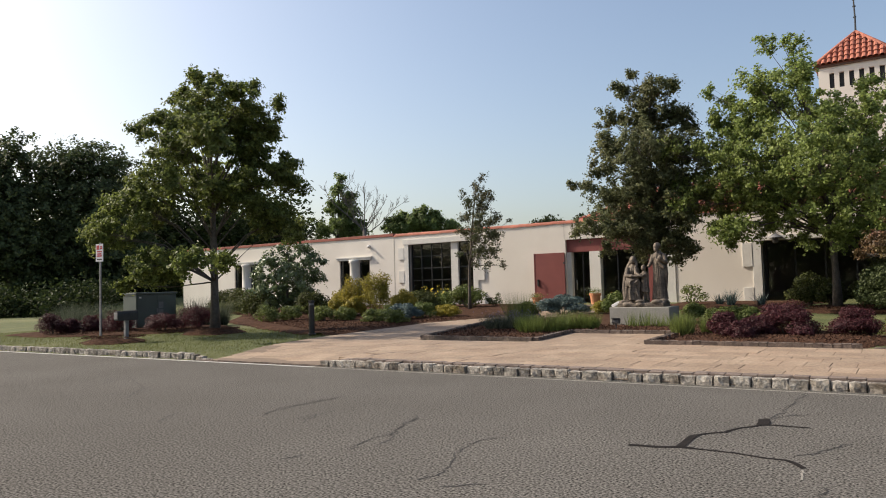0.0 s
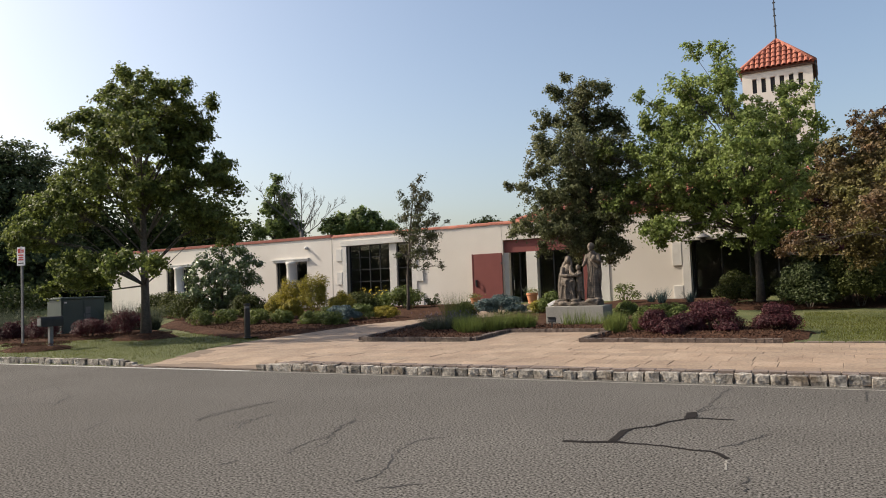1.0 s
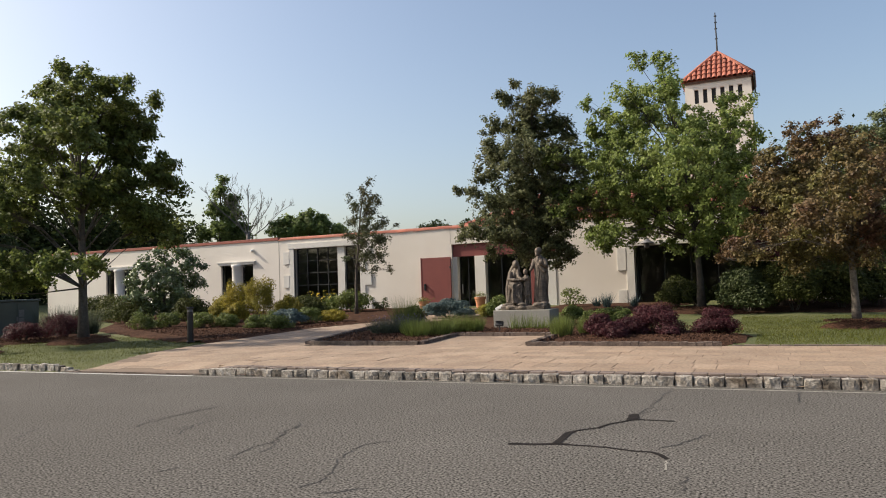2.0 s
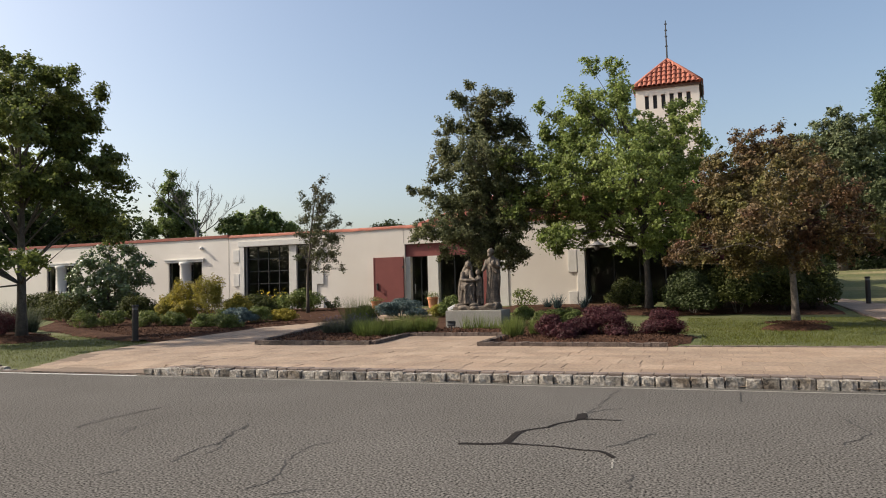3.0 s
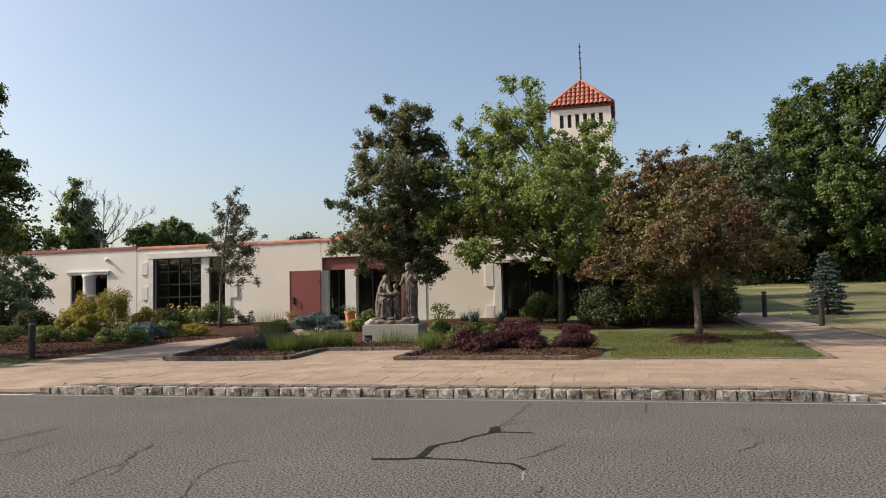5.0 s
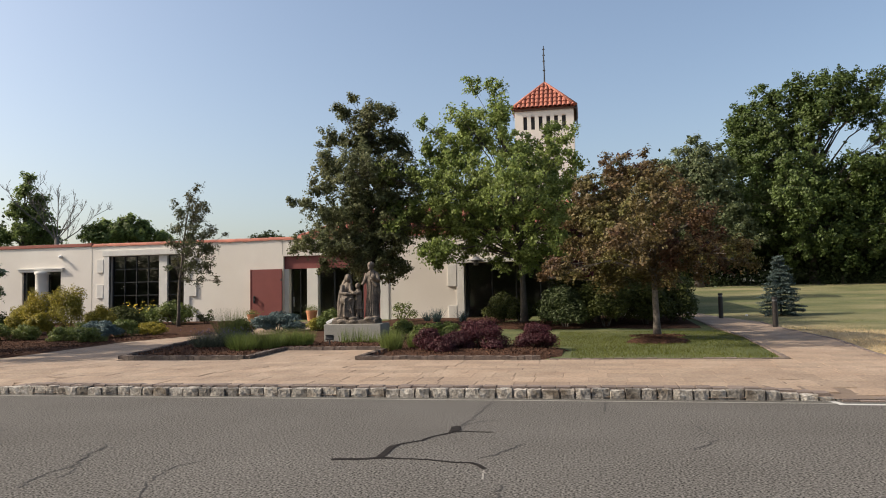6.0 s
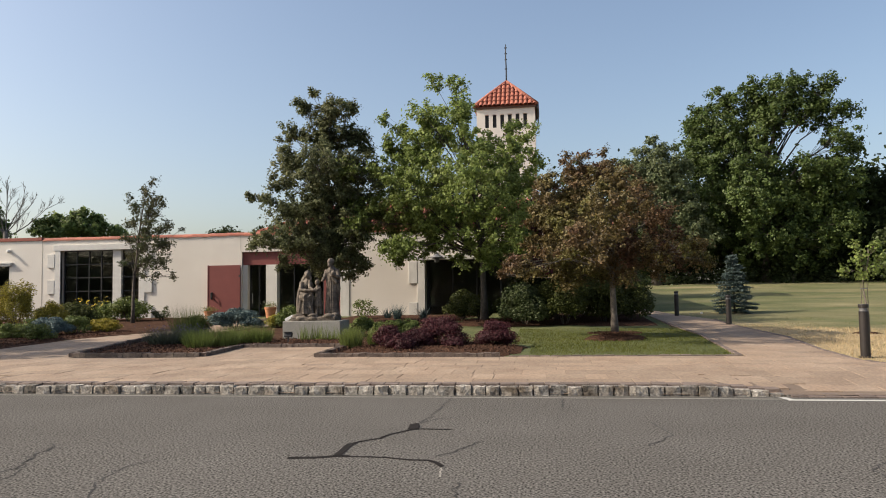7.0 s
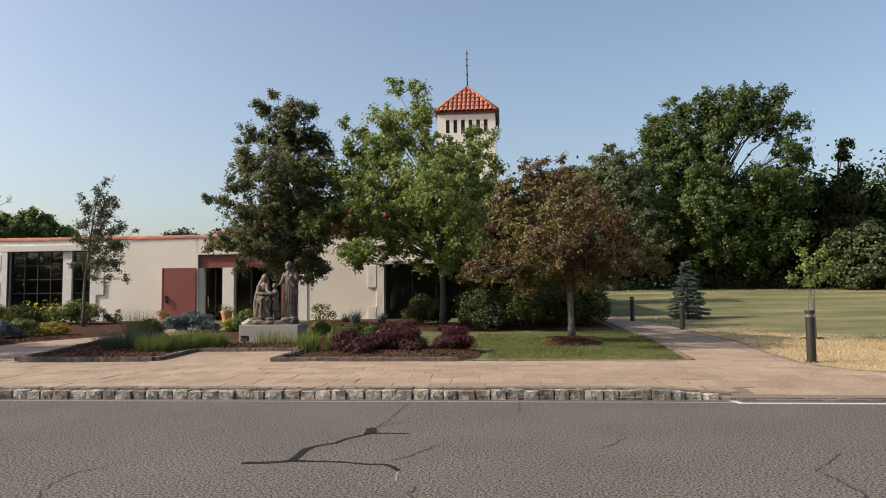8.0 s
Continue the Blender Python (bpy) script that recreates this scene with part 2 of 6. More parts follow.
# ---- ground shape ----
def level(x, y):
    """Height of the soil."""
    z = float(np.interp(y, [10.4, 10.6, 15, 25, 32, 70, 200, 900], [-0.04, 0.11, 0.14, 0.26, 0.50, 2.4, 4, 6]))
    if y < 12.6:
        k = float(np.interp(x, [-13.4, -12.9, -9.6, -8.9, 2.4, 4.2], [0, 1, 1, 0, 0, 1]))
        z += k * (float(np.interp(y, [10.25, 12.6], [-0.035, 0.127])) - z)
    return z


# ---- mesh helpers ----
def finish(name, bm, material, parent=None, smooth=False):
    me = bpy.data.meshes.new(name)
    bm.to_mesh(me)
    bm.free()
    if smooth:
        me.polygons.foreach_set("use_smooth", [True] * len(me.polygons))
    me.materials.append(material)
    ob = new(name, me)
    if parent:
        ob.parent = parent
    return ob


def part(name, bm, material, parent, label="", smooth=False):
    ob = finish(name, bm, material, parent, smooth)
    if label:
        ob["label"] = label
    return ob


def thing(name, label, category, at=(0, 0, 0), rz=0, group="", kind=""):
    ob = new(name)
    ob.matrix_world = pose(*at, 0, 0, rz)
    return tagged(ob, label, category, group, kind)


def box(bm, x0, y0, z0, x1, y1, z1, bevel=0.0):
    r = bmesh.ops.create_cube(bm, size=1)
    vs = r["verts"]
    for v in vs:
        v.co = Vector((x0 + (v.co.x + 0.5) * (x1 - x0), y0 + (v.co.y + 0.5) * (y1 - y0), z0 + (v.co.z + 0.5) * (z1 - z0)))
    if bevel:
        es = list({e for v in vs for e in v.link_edges})
        bmesh.ops.bevel(bm, geom=es, offset=bevel, segments=2, affect="EDGES", profile=0.6)
    return bm


def boxes(*bs, bevel=0.0):
    bm = bmesh.new()
    for b in bs:
        box(bm, *b, bevel=bevel)
    return bm


def lathe(profile, n=20, bm=None, at=(0, 0)):
    """A turned body from (radius, z) rows."""
    bm = bm or bmesh.new()
    rings = []
    for r, z in profile:
        rings.append([bm.verts.new((at[0] + r * math.cos(2 * math.pi * k / n), at[1] + r * math.sin(2 * math.pi * k / n), z)) for k in range(n)])
    for a, b in zip(rings, rings[1:]):
        for k in range(n):
            bm.faces.new((a[k], a[(k + 1) % n], b[(k + 1) % n], b[k]))
    bm.faces.new(rings[0][::-1])
    bm.faces.new(rings[-1])
    return bm


def tube(bm, pts, radii, n=6):
    """A tapered limb along points."""
    rings = []
    for i, p in enumerate(pts):
        d = (pts[min(i + 1, len(pts) - 1)] - pts[max(i - 1, 0)]).normalized()
        a = d.orthogonal().normalized()
        b = d.cross(a)
        rings.append([bm.verts.new(p + radii[i] * (math.cos(2 * math.pi * k / n) * a + math.sin(2 * math.pi * k / n) * b)) for k in range(n)])
    for i in range(len(rings) - 1):
        r0, r1 = rings[i], rings[i + 1]
        # nearest start vertex keeps the limb from twisting
        s = min(range(n), key=lambda k: (r1[k].co - r0[0].co).length)
        r1 = rings[i + 1] = r1[s:] + r1[:s]
        for k in range(n):
            bm.faces.new((r0[k], r0[(k + 1) % n], r1[(k + 1) % n], r1[k]))
    bm.faces.new(rings[0][::-1])
    bm.faces.new(rings[-1])
    return bm


def leaf_mesh(name, centres, length, width, material, parent, rng, droop=0.3, up=0.5, curl=0.25, label="", facing=None, stray=0.45):
    """Many small folded leaves, one island each; facing: the way each blade looks, with some stray."""
    n = len(centres)
    d = rng.normal(size=(n, 3))
    d[:, 2] = d[:, 2] * 0.6 - droop
    if facing is None:
        d /= np.linalg.norm(d, axis=1)[:, None]
        w = rng.normal(size=(n, 3))
        w[:, 2] *= 1 - up
        w -= (w * d).sum(1)[:, None] * d
        w /= np.linalg.norm(w, axis=1)[:, None]
        nn = np.cross(d, w)
    else:
        nn = facing + rng.normal(size=(n, 3)) * stray
        nn /= np.linalg.norm(nn, axis=1)[:, None]
        d -= (d * nn).sum(1)[:, None] * nn
        d /= np.linalg.norm(d, axis=1)[:, None]
        w = np.cross(nn, d)
    s = rng.uniform(0.7, 1.25, n)[:, None]
    L, W = length * s, width * s
    v = np.empty((n, 4, 3))
    v[:, 0] = centres - d * L * 0.5
    v[:, 1] = centres + w * W * 0.5 + nn * W * curl * 0.6 - d * L * 0.05
    v[:, 2] = centres + d * L * 0.5
    v[:, 3] = centres - w * W * 0.5 + nn * W * curl * 0.6 - d * L * 0.05
    me = bpy.data.meshes.new(name)
    me.vertices.add(4 * n)
    me.vertices.foreach_set("co", v.ravel().astype(np.float32))
    me.loops.add(6 * n)
    idx = (np.arange(n)[:, None] * 4 + np.array([0, 1, 2, 0, 2, 3])).ravel()
    me.loops.foreach_set("vertex_index", idx.astype(np.int32))
    me.polygons.add(2 * n)
    me.polygons.foreach_set("loop_start", np.arange(0, 6 * n, 3, dtype=np.int32))
    me.update(calc_edges=True)
    me.validate()
    me.materials.append(material)
    ob = new(name, me)
    ob.parent = parent
    if label:
        ob["label"] = label
    return ob


def tree(name, label, at, bearing, lobes, leaf, bark, leaves, size, trunk_r, seed, stems=1, depth=0.8, spread=0.24, clump=0.42, lean=0.0, kind="", group="", fork=0.3, layer=0.75, full_ness=8.0):
    """A tree: tapered trunk, limbs to each lobe of its crown, twigs to clumps, and leaves on the clumps.
    Lobes: (across, up, radius) in a frame turned by bearing, with depth added on both sides."""
    rng = np.random.default_rng(seed)
    root = thing(name, label, "tree", at, bearing, group, kind)
    top = max(z + r * 0.6 for _, z, r in lobes)
    low = min(z for _, z, r in lobes)
    wood = bmesh.new()
    # trunk
    tops = []
    for k in range(stems):
        off = Vector((rng.normal() * 0.35 * (stems > 1), rng.normal() * 0.35 * (stems > 1), 0))
        pts, rad = [], []
        mean_u = sum(u for u, z, r in lobes) / len(lobes)
        for i in range(9):
            h = i / 8
            pts.append(off * min(1, h * 2 + 0.1) + Vector((mean_u * h * h * 0.8 + lean * h + rng.normal() * 0.05 * h, rng.normal() * 0.06 * h, -0.05 + h * top * 0.93)))
            rad.append(trunk_r * (1.35 if i == 0 else 1.0) * (1 - 0.9 * h) / (1 if stems == 1 else 1.5) + 0.008)
        tube(wood, pts, rad, 10)
        tops.append(pts)
    trunk = part("trunk", wood, bark, root, smooth=True)
    limbs = bmesh.new()
    cents, sig, ways = [], [], []
    zs = np.array([z for _, z, _ in lobes])
    full = sum(r * r for _, _, r in lobes)
    for u, z, r in lobes:
        share = r * r / full
        v = rng.uniform(-1, 1) * depth * max(0.3, 1 - abs(u) / (max(abs(q[0]) for q in lobes) + 0.6)) * max(abs(q[0]) for q in lobes)
        for side in ((v,) if r < 0.6 * max(q[2] for q in lobes) else (v, -v * rng.uniform(0.5, 1.1))):
            side *= max(0.15, 1 - max(0.0, (z - low) / (top - low)) ** 2)
            end = Vector((u, side, z - 0.3 * clump))
            pts0 = tops[int(rng.integers(len(tops)))]
            start_z = max(low * 1.0, z * (1 - fork) - 0.5 * abs(u) * 0.6)
            f = min(max(start_z / (top * 0.93), 0.12), 0.9)
            i = min(int(f * 8), 7)
            s = pts0[i].lerp(pts0[i + 1], f * 8 - i)
            midp = s.lerp(end, 0.5) + Vector((rng.normal() * 0.1 * r, rng.normal() * 0.1 * r, 0.12 * (end - s).length * (1 if end.z > s.z else -0.3)))
            lr = trunk_r * (0.14 + 0.2 * min(1, r))
            tube(limbs, [s, s.lerp(midp, 0.5), midp, midp.lerp(end, 0.5), end], [lr, lr * 0.75, lr * 0.55, lr * 0.35, 0.008], 6)
            m = max(2, int(full_ness * (r / clump) ** 1.7))
            small = min(1.0, 0.35 + r / (2.2 * clump))
            for _ in range(m):
                q = rng.normal(size=3)
                q = q / np.linalg.norm(q) * rng.uniform(0.05, 1.25) ** 0.7 * r
                c = end + Vector((q[0], q[1] * 1.1, q[2] * 0.85))
                a = midp.lerp(end, rng.uniform(0.1, 1.0))
                tube(limbs, [a, a.lerp(c, 0.55) + Vector((0, 0, 0.05 * r)), c], [max(0.006, lr * 0.22), max(0.005, lr * 0.12), 0.004], 4)
                cents.append(c)
                d = (c - a).normalized() + Vector((0, 0, 0.25))
                ways.append(d.normalized())
                sig.append(clump * small * rng.uniform(0.5, 1.25))
    part("limb", limbs, bark, trunk, smooth=True)
    # leafy shoots from each clump, leaves in rows along them
    C, S, Wy = np.array(cents), np.array(sig), np.array(ways)
    per = 6
    sh = np.repeat(np.arange(len(C)), per)
    way = Wy[sh] * 0.7 + rng.normal(size=(len(sh), 3)) * np.array([0.75, 0.75, 0.75 * layer])
    way /= np.linalg.norm(way, axis=1)[:, None]
    long = S[sh] * spread / 0.24 * rng.uniform(0.6, 1.7, len(sh))
    pick = rng.integers(len(sh), size=leaves)
    along = rng.uniform(-0.25, 1.0, leaves)
    bend = np.array([0, 0, -0.22]) * (long[pick] * along * along)[:, None]
    q = rng.normal(size=(leaves, 3)) * (size * 0.55 * (1.2 - 0.6 * along))[:, None]
    off = way[pick] * (long[pick] * along)[:, None] + q + bend
    pos = C[sh[pick]] + off
    out = off / (np.linalg.norm(off, axis=1)[:, None] + 1e-6)
    axis = pos - np.array([0, 0, (top + low) * 0.5])
    axis /= np.linalg.norm(axis, axis=1)[:, None] + 1e-6
    leaf_mesh("crown", pos, size, size * 0.66, leaf, root, rng, facing=out * 0.55 + axis * 0.55 + np.array([0, 0, 0.3]), stray=0.6)
    return root

# ---- ground, road ----
def sheet(name, xs, ys, height, material, label, category):
    bm = bmesh.new()
    grid = [[bm.verts.new((x, y, height(x, y))) for x in xs] for y in ys]
    for j in range(len(ys) - 1):
        for i in range(len(xs) - 1):
            bm.faces.new((grid[j][i], grid[j][i + 1], grid[j + 1][i + 1], grid[j + 1][i]))
    return tagged(finish(name, bm, material, smooth=True), label, category, kind="structure")


xs = [-900, -400, -200, -120, -80, -60] + [-50 + 0.5 * i for i in range(141)] + [21, 24, 30, 40, 60, 90, 140, 250, 500, 900]
ys = [-900, -300, -100, -30, -13, 0, 9, 10.2, 10.25, 10.4, 10.6, 11, 11.5, 12, 12.5, 13] + [13.5 + 0.5 * i for i in range(75)] + [52, 56, 62, 70, 80, 100, 140, 200, 320, 500, 900]
ground = sheet("ground", xs, ys, lambda x, y: level(x, y) + (0.03 * noise.noise(Vector((x * 0.5, y * 0.5, 0))) if y > 15 else 0), M["grass"], "mown lawn rising gently towards the woods", "ground")
road = sheet("road", [-400, -100, -50, -25, -12, 0, 12, 25, 50, 100, 400], [-8, -4, 0, 3, 6, 8, 10.35], lambda x, y: 0.0, M["asphalt"], "worn grey asphalt road with fine cracks", "road")


def ribbon(name, pts, widths, z, material, label, category, parent=None):
    """A flat strip along points, lying on the road."""
    bm = bmesh.new()
    prev = None
    P = [Vector((x, y, 0)) for x, y in pts]
    for i, p in enumerate(P):
        d = (P[min(i + 1, len(P) - 1)] - P[max(i - 1, 0)]).normalized()
        s = Vector((-d.y, d.x, 0)) * widths[i] / 2
        pair = (bm.verts.new(p + s + Vector((0, 0, z))), bm.verts.new(p - s + Vector((0, 0, z))))
        if prev:
            bm.faces.new((prev[1], pair[1], pair[0], prev[0]))
        prev = pair
    ob = finish(name, bm, material)
    if parent:
        ob.parent = parent
        return ob
    return tagged(ob, label, category, kind="structure")


def wander(pts, step, jitter, seed):
    rng = random.Random(seed)
    out = []
    for (x0, y0), (x1, y1) in zip(pts, pts[1:]):
        n = max(1, int(math.hypot(x1 - x0, y1 - y0) / step))
        for k in range(n):
            out.append((x0 + (x1 - x0) * k / n + rng.gauss(0, jitter), y0 + (y1 - y0) * k / n + rng.gauss(0, jitter)))
    return out + [pts[-1]]


# ---- kerb ----
def kerb_stone(rng, w):
    bm = boxes((-w / 2, -0.075, -0.1, w / 2, 0.075, 0.13))
    bmesh.ops.subdivide_edges(bm, edges=bm.edges[:], cuts=2, use_grid_fill=True)
    for v in bm.verts:
        edge = (abs(v.co.x) > w * 0.45) + (abs(v.co.y) > 0.07) + (v.co.z > 0.12)
        if edge > 1:
            v.co.x *= 0.93
            v.co.y *= 0.90
            v.co.z -= 0.008
        v.co += Vector((rng.gauss(0, 0.006), rng.gauss(0, 0.008), rng.gauss(0, 0.006)))
    me = bpy.data.meshes.new("kerb_stone")
    bm.to_mesh(me)
    bm.free()
    me.materials.append(M["granite"])
    return me


rk = random.Random(5)
STONES = [(w, kerb_stone(rk, w - 0.010)) for w in (0.18, 0.20, 0.21, 0.22, 0.23, 0.24, 0.25, 0.27, 0.21, 0.23, 0.28, 0.26, 0.22, 0.21)]


def kerb(x0, x1, y, end_low=(0.0, 0.0), label=""):
    root = thing("kerb", label or "kerb of rough grey granite blocks along the road", "kerb", kind="structure")
    x = x0
    while x < x1:
        w, stone = rk.choice(STONES)
        ob = new("kerb_stone", stone)
        drop = 0.0
        if end_low[0] and x < x0 + end_low[0]:
            drop = 0.11 * (1 - (x - x0) / end_low[0])
        if end_low[1] and x > x1 - end_low[1]:
            drop = 0.11 * (1 - (x1 - x) / end_low[1])
        ob.matrix_world = Matrix.Translation((x + w / 2, y + rk.gauss(0, 0.008), rk.gauss(0, 0.006) - drop)) @ Matrix.Rotation(rk.choice((0, math.pi)) + rk.gauss(0, 0.03), 4, "Z") @ Matrix.Diagonal((1, 1, rk.uniform(0.92, 1.06), 1))
        ob.parent = root
        x += w
    return root


# ---- building ----
WALL_Y, WALL_T = 32.12, 0.35
ROOF_Z = 4.36
BASE_Z = 0.25


def wall(name, spans, y0, y1, label):
    """Wall slab pieces (x0, x1, z0, z1) between openings, one mesh."""
    bm = boxes(*[(a, y0, c, b, y1, d) for a, b, c, d in spans])
    bmesh.ops.remove_doubles(bm, verts=bm.verts, dist=0.0005)
    return tagged(finish(name, bm, M["stucco"]), label, "wall", kind="structure")


# openings: (x0, x1, z0, z1)
OPEN = [(-37.15, -34.92, 0.95, 3.27), (-28.07, -25.82, 0.95, 3.16), (-23.05, -18.95, 0.55, 3.83), (-13.8, -8.65, 0.30, 3.56), (-5.12, 1.6, 0.30, 3.0)]
spans, x = [], -42.4
for a, b, c, d in OPEN:
    spans += [(x, a, BASE_Z, ROOF_Z), (a, b, d, ROOF_Z)]
    if c > BASE_Z + 0.1:
        spans.append((a, b, BASE_Z, c))
    x = b
spans.append((x, 3.2, BASE_Z, ROOF_Z))
wall("wall_south", spans, WALL_Y, WALL_Y + WALL_T, "cream stucco wall of the low building")
wall("wall_west", [(-42.4, -42.05, BASE_Z, ROOF_Z)], WALL_Y + WALL_T, 50, "cream stucco end wall")
wall("wall_east", [(2.85, 3.2, BASE_Z, ROOF_Z)], WALL_Y + WALL_T, 50, "cream stucco end wall")
wall("wall_north", [(-42.4, 3.2, BASE_Z, ROOF_Z)], 50, 50.35, "cream stucco rear wall")
tagged(finish("flat_roof", boxes((-42.05, WALL_Y + WALL_T, 3.95, 2.85, 50, 4.1)), M["concrete"]), "flat grey roof behind the parapet", "roof", kind="structure")
tagged(finish("floor", boxes((-42.05, WALL_Y + WALL_T, 0.3, 2.85, 50, 0.42)), M["interior"]), "dark interior floor", "floor", kind="structure")
tagged(finish("partition", boxes((-42.05, 38.0, 0.42, 2.85, 38.15, 3.95)), M["interior"]), "dim inner wall seen through the glass", "wall", kind="structure")

# red flashing and coping tiles on the parapet
tagged(finish("parapet_flashing", boxes((-42.5, WALL_Y - 0.05, ROOF_Z, -24.06, WALL_Y + WALL_T + 0.05, ROOF_Z + 0.16), bevel=0.01), M["red_flashing"]), "flat red metal flashing along the parapet", "flashing", kind="structure")
coping = thing("parapet_coping", "row of red clay coping tiles on the parapet", "coping", kind="structure")


def barrel(length, r0, r1, n=6, thick=0.02):
    """A half-round tile along x, wider at the start."""
    bm = bmesh.new()
    rings = []
    for x, r in ((0, r0), (length, r1)):
        for rr in (r, r - thick):
            rings.append([bm.verts.new((x, rr * math.cos(math.pi * k / n), rr * math.sin(math.pi * k / n))) for k in range(n + 1)])
    o0, i0, o1, i1 = rings
    for k in range(n):
        bm.faces.new((o0[k], o0[k + 1], o1[k + 1], o1[k]))
        bm.faces.new((i0[k + 1], i0[k], i1[k], i1[k + 1]))
        bm.faces.new((o0[k + 1], o0[k], i0[k], i0[k + 1]))
        bm.faces.new((o1[k], o1[k + 1], i1[k + 1], i1[k]))
    bmesh.ops.recalc_face_normals(bm, faces=bm.faces)
    me = bpy.data.meshes.new("coping_tile")
    bm.to_mesh(me)
    bm.free()
    me.materials.append(M["tile"])
    return me


cop = barrel(0.46, 0.235, 0.205)
rc = random.Random(3)
for i in range(64):
    ob = new("coping_tile", cop)
    ob.matrix_world = pose(-24.03 + 0.43 * i, WALL_Y + 0.175, ROOF_Z - 0.03 + rc.gauss(0, 0.004), rc.gauss(0, 1), -1.2, rc.gauss(0, 0.5)) @ Matrix.Diagonal((1, 1, 0.72, 1))
    ob.parent = coping

# expansion joints
for jx in (-24.05, -30.3):
    tagged(finish("expansion_joint", boxes((jx - 0.022, WALL_Y - 0.006, BASE_Z, jx + 0.022, WALL_Y - 0.0005, ROOF_Z - 0.002)), M["joint_grey"]), "thin vertical joint in the stucco", "joint", kind="structure")
tagged(finish("expansion_joint", boxes((-13.86, WALL_Y - 0.006, 3.6, -13.84, WALL_Y - 0.0005, ROOF_Z - 0.002)), M["joint_grey"]), "thin vertical joint in the stucco", "joint", kind="structure")


def pane(x0, x1, z0, z1, y, parent):
    return part("pane", boxes((x0, y, z0, x1, y + 0.012, z1)), M["glass"], parent)


def pair_window(x0, x1, z0, z1, number):
    """Two narrow dark windows with a round column between, under a moulded lintel."""
    w = thing("window_%d" % number, "pair of narrow dark windows parted by a pale round column", "window", kind="structure")
    c, r = (x0 + x1) / 2, 0.34
    y = WALL_Y
    part("column", lathe([(r + 0.05, z0), (r + 0.05, z0 + 0.12), (r, z0 + 0.16), (r, z1 - 0.18), (r + 0.05, z1 - 0.12), (r + 0.05, z1)], 20, at=(c, y + 0.10)), M["stone_trim"], w, "pale round column", True)
    part("lintel", boxes((x0 - 0.16, y - 0.10, z1 - 0.02, x1 + 0.16, y + 0.02, z1 + 0.10), (x0 - 0.2, y - 0.14, z1 + 0.10, x1 + 0.2, y + 0.02, z1 + 0.17), bevel=0.012), M["stone_trim"], w, "moulded pale stone lintel")
    part("window_sill", boxes((x0 - 0.1, y - 0.08, z0 - 0.1, x1 + 0.1, y + 0.3, z0), bevel=0.012), M["stone_trim"], w, "pale stone sill")
    for a, b in ((x0, c - 0.32), (c + 0.32, x1)):
        pane(a + 0.04, b - 0.04, z0 + 0.04, z1 - 0.04, y + 0.14, w)
        part("window_frame", boxes((a, y + 0.10, z0, a + 0.045, y + 0.18, z1), (b - 0.045, y + 0.10, z0, b, y + 0.18, z1), (a + 0.045, y + 0.10, z1 - 0.045, b - 0.045, y + 0.18, z1), (a + 0.045, y + 0.10, z0, b - 0.045, y + 0.18, z0 + 0.045)), M["dark_frame"], w)
    return w


pair_window(-37.15, -34.92, 0.95, 3.27, 1)
pair_window(-28.07, -25.82, 0.95, 3.16, 2)


def glazing(parent, x0, x1, z0, z1, y, cols, rows, bar=0.06):
    """Dark-framed glazing: one bar mesh a mullion, one pane a light."""
    dx, dz = (x1 - x0) / cols, (z1 - z0) / rows
    for i in range(cols + 1):
        xx = x0 + i * dx
        part("mullion", boxes((xx - bar / 2, y - 0.04, z0, xx + bar / 2, y + 0.05, z1)), M["dark_frame"], parent)
    for j in range(rows + 1):
        zz = z0 + j * dz
        part("transom", boxes((x0 + bar / 2, y - 0.03, zz - bar / 2, x1 - bar / 2, y + 0.04, zz + bar / 2)), M["dark_frame"], parent)
    for i in range(cols):
        for j in range(rows):
            pane(x0 + i * dx + bar / 2, x0 + (i + 1) * dx - bar / 2, z0 + j * dz + bar / 2, z0 + (j + 1) * dz - bar / 2, y, parent)


def quoins(parent, x_in, way, rows, z_top, z_bot, narrow=0.30, wide=0.68):
    """Jamb with stepped blocks."""
    a, b = sorted((x_in, x_in + way * narrow))
    part("jamb", boxes((a, WALL_Y - 0.05, z_bot, b, WALL_Y + 0.12, z_top), bevel=0.01), M["stone_trim"], parent)
    for z0, z1 in rows:
        a, b = sorted((x_in + way * (narrow + 0.004), x_in + way * wide))
        part("quoin_block", boxes((a, WALL_Y - 0.062, z0, b, WALL_Y + 0.02, z1), bevel=0.012), M["stone_trim"], parent)


# large bay window
w3 = thing("window_3", "tall dark gridded bay window in a stepped pale stone surround", "window", kind="structure")
quoins(w3, -23.05, -1, [(3.02, 3.68), (1.75, 2.42), (0.45, 1.12)], 3.83, 0.4)
quoins(w3, -18.95, 1, [(3.02, 3.68), (1.75, 2.42), (0.45, 1.12)], 3.83, 0.4)
part("lintel", boxes((-23.42, WALL_Y - 0.07, 3.834, -18.58, WALL_Y + 0.12, 4.12), bevel=0.012), M["stone_trim"], w3, "pale stone lintel")
part("window_sill", boxes((-23.1, WALL_Y - 0.1, 0.44, -18.9, WALL_Y + 0.34, 0.55), bevel=0.012), M["stone_trim"], w3)
part("pier", boxes((-20.36, WALL_Y + 0.06, 0.552, -19.92, WALL_Y + 0.34, 3.828), bevel=0.01), M["stone_trim"], w3, "pale stone pier")
glazing(w3, -22.98, -20.38, 0.56, 3.82, WALL_Y + 0.22, 4, 5, 0.04)
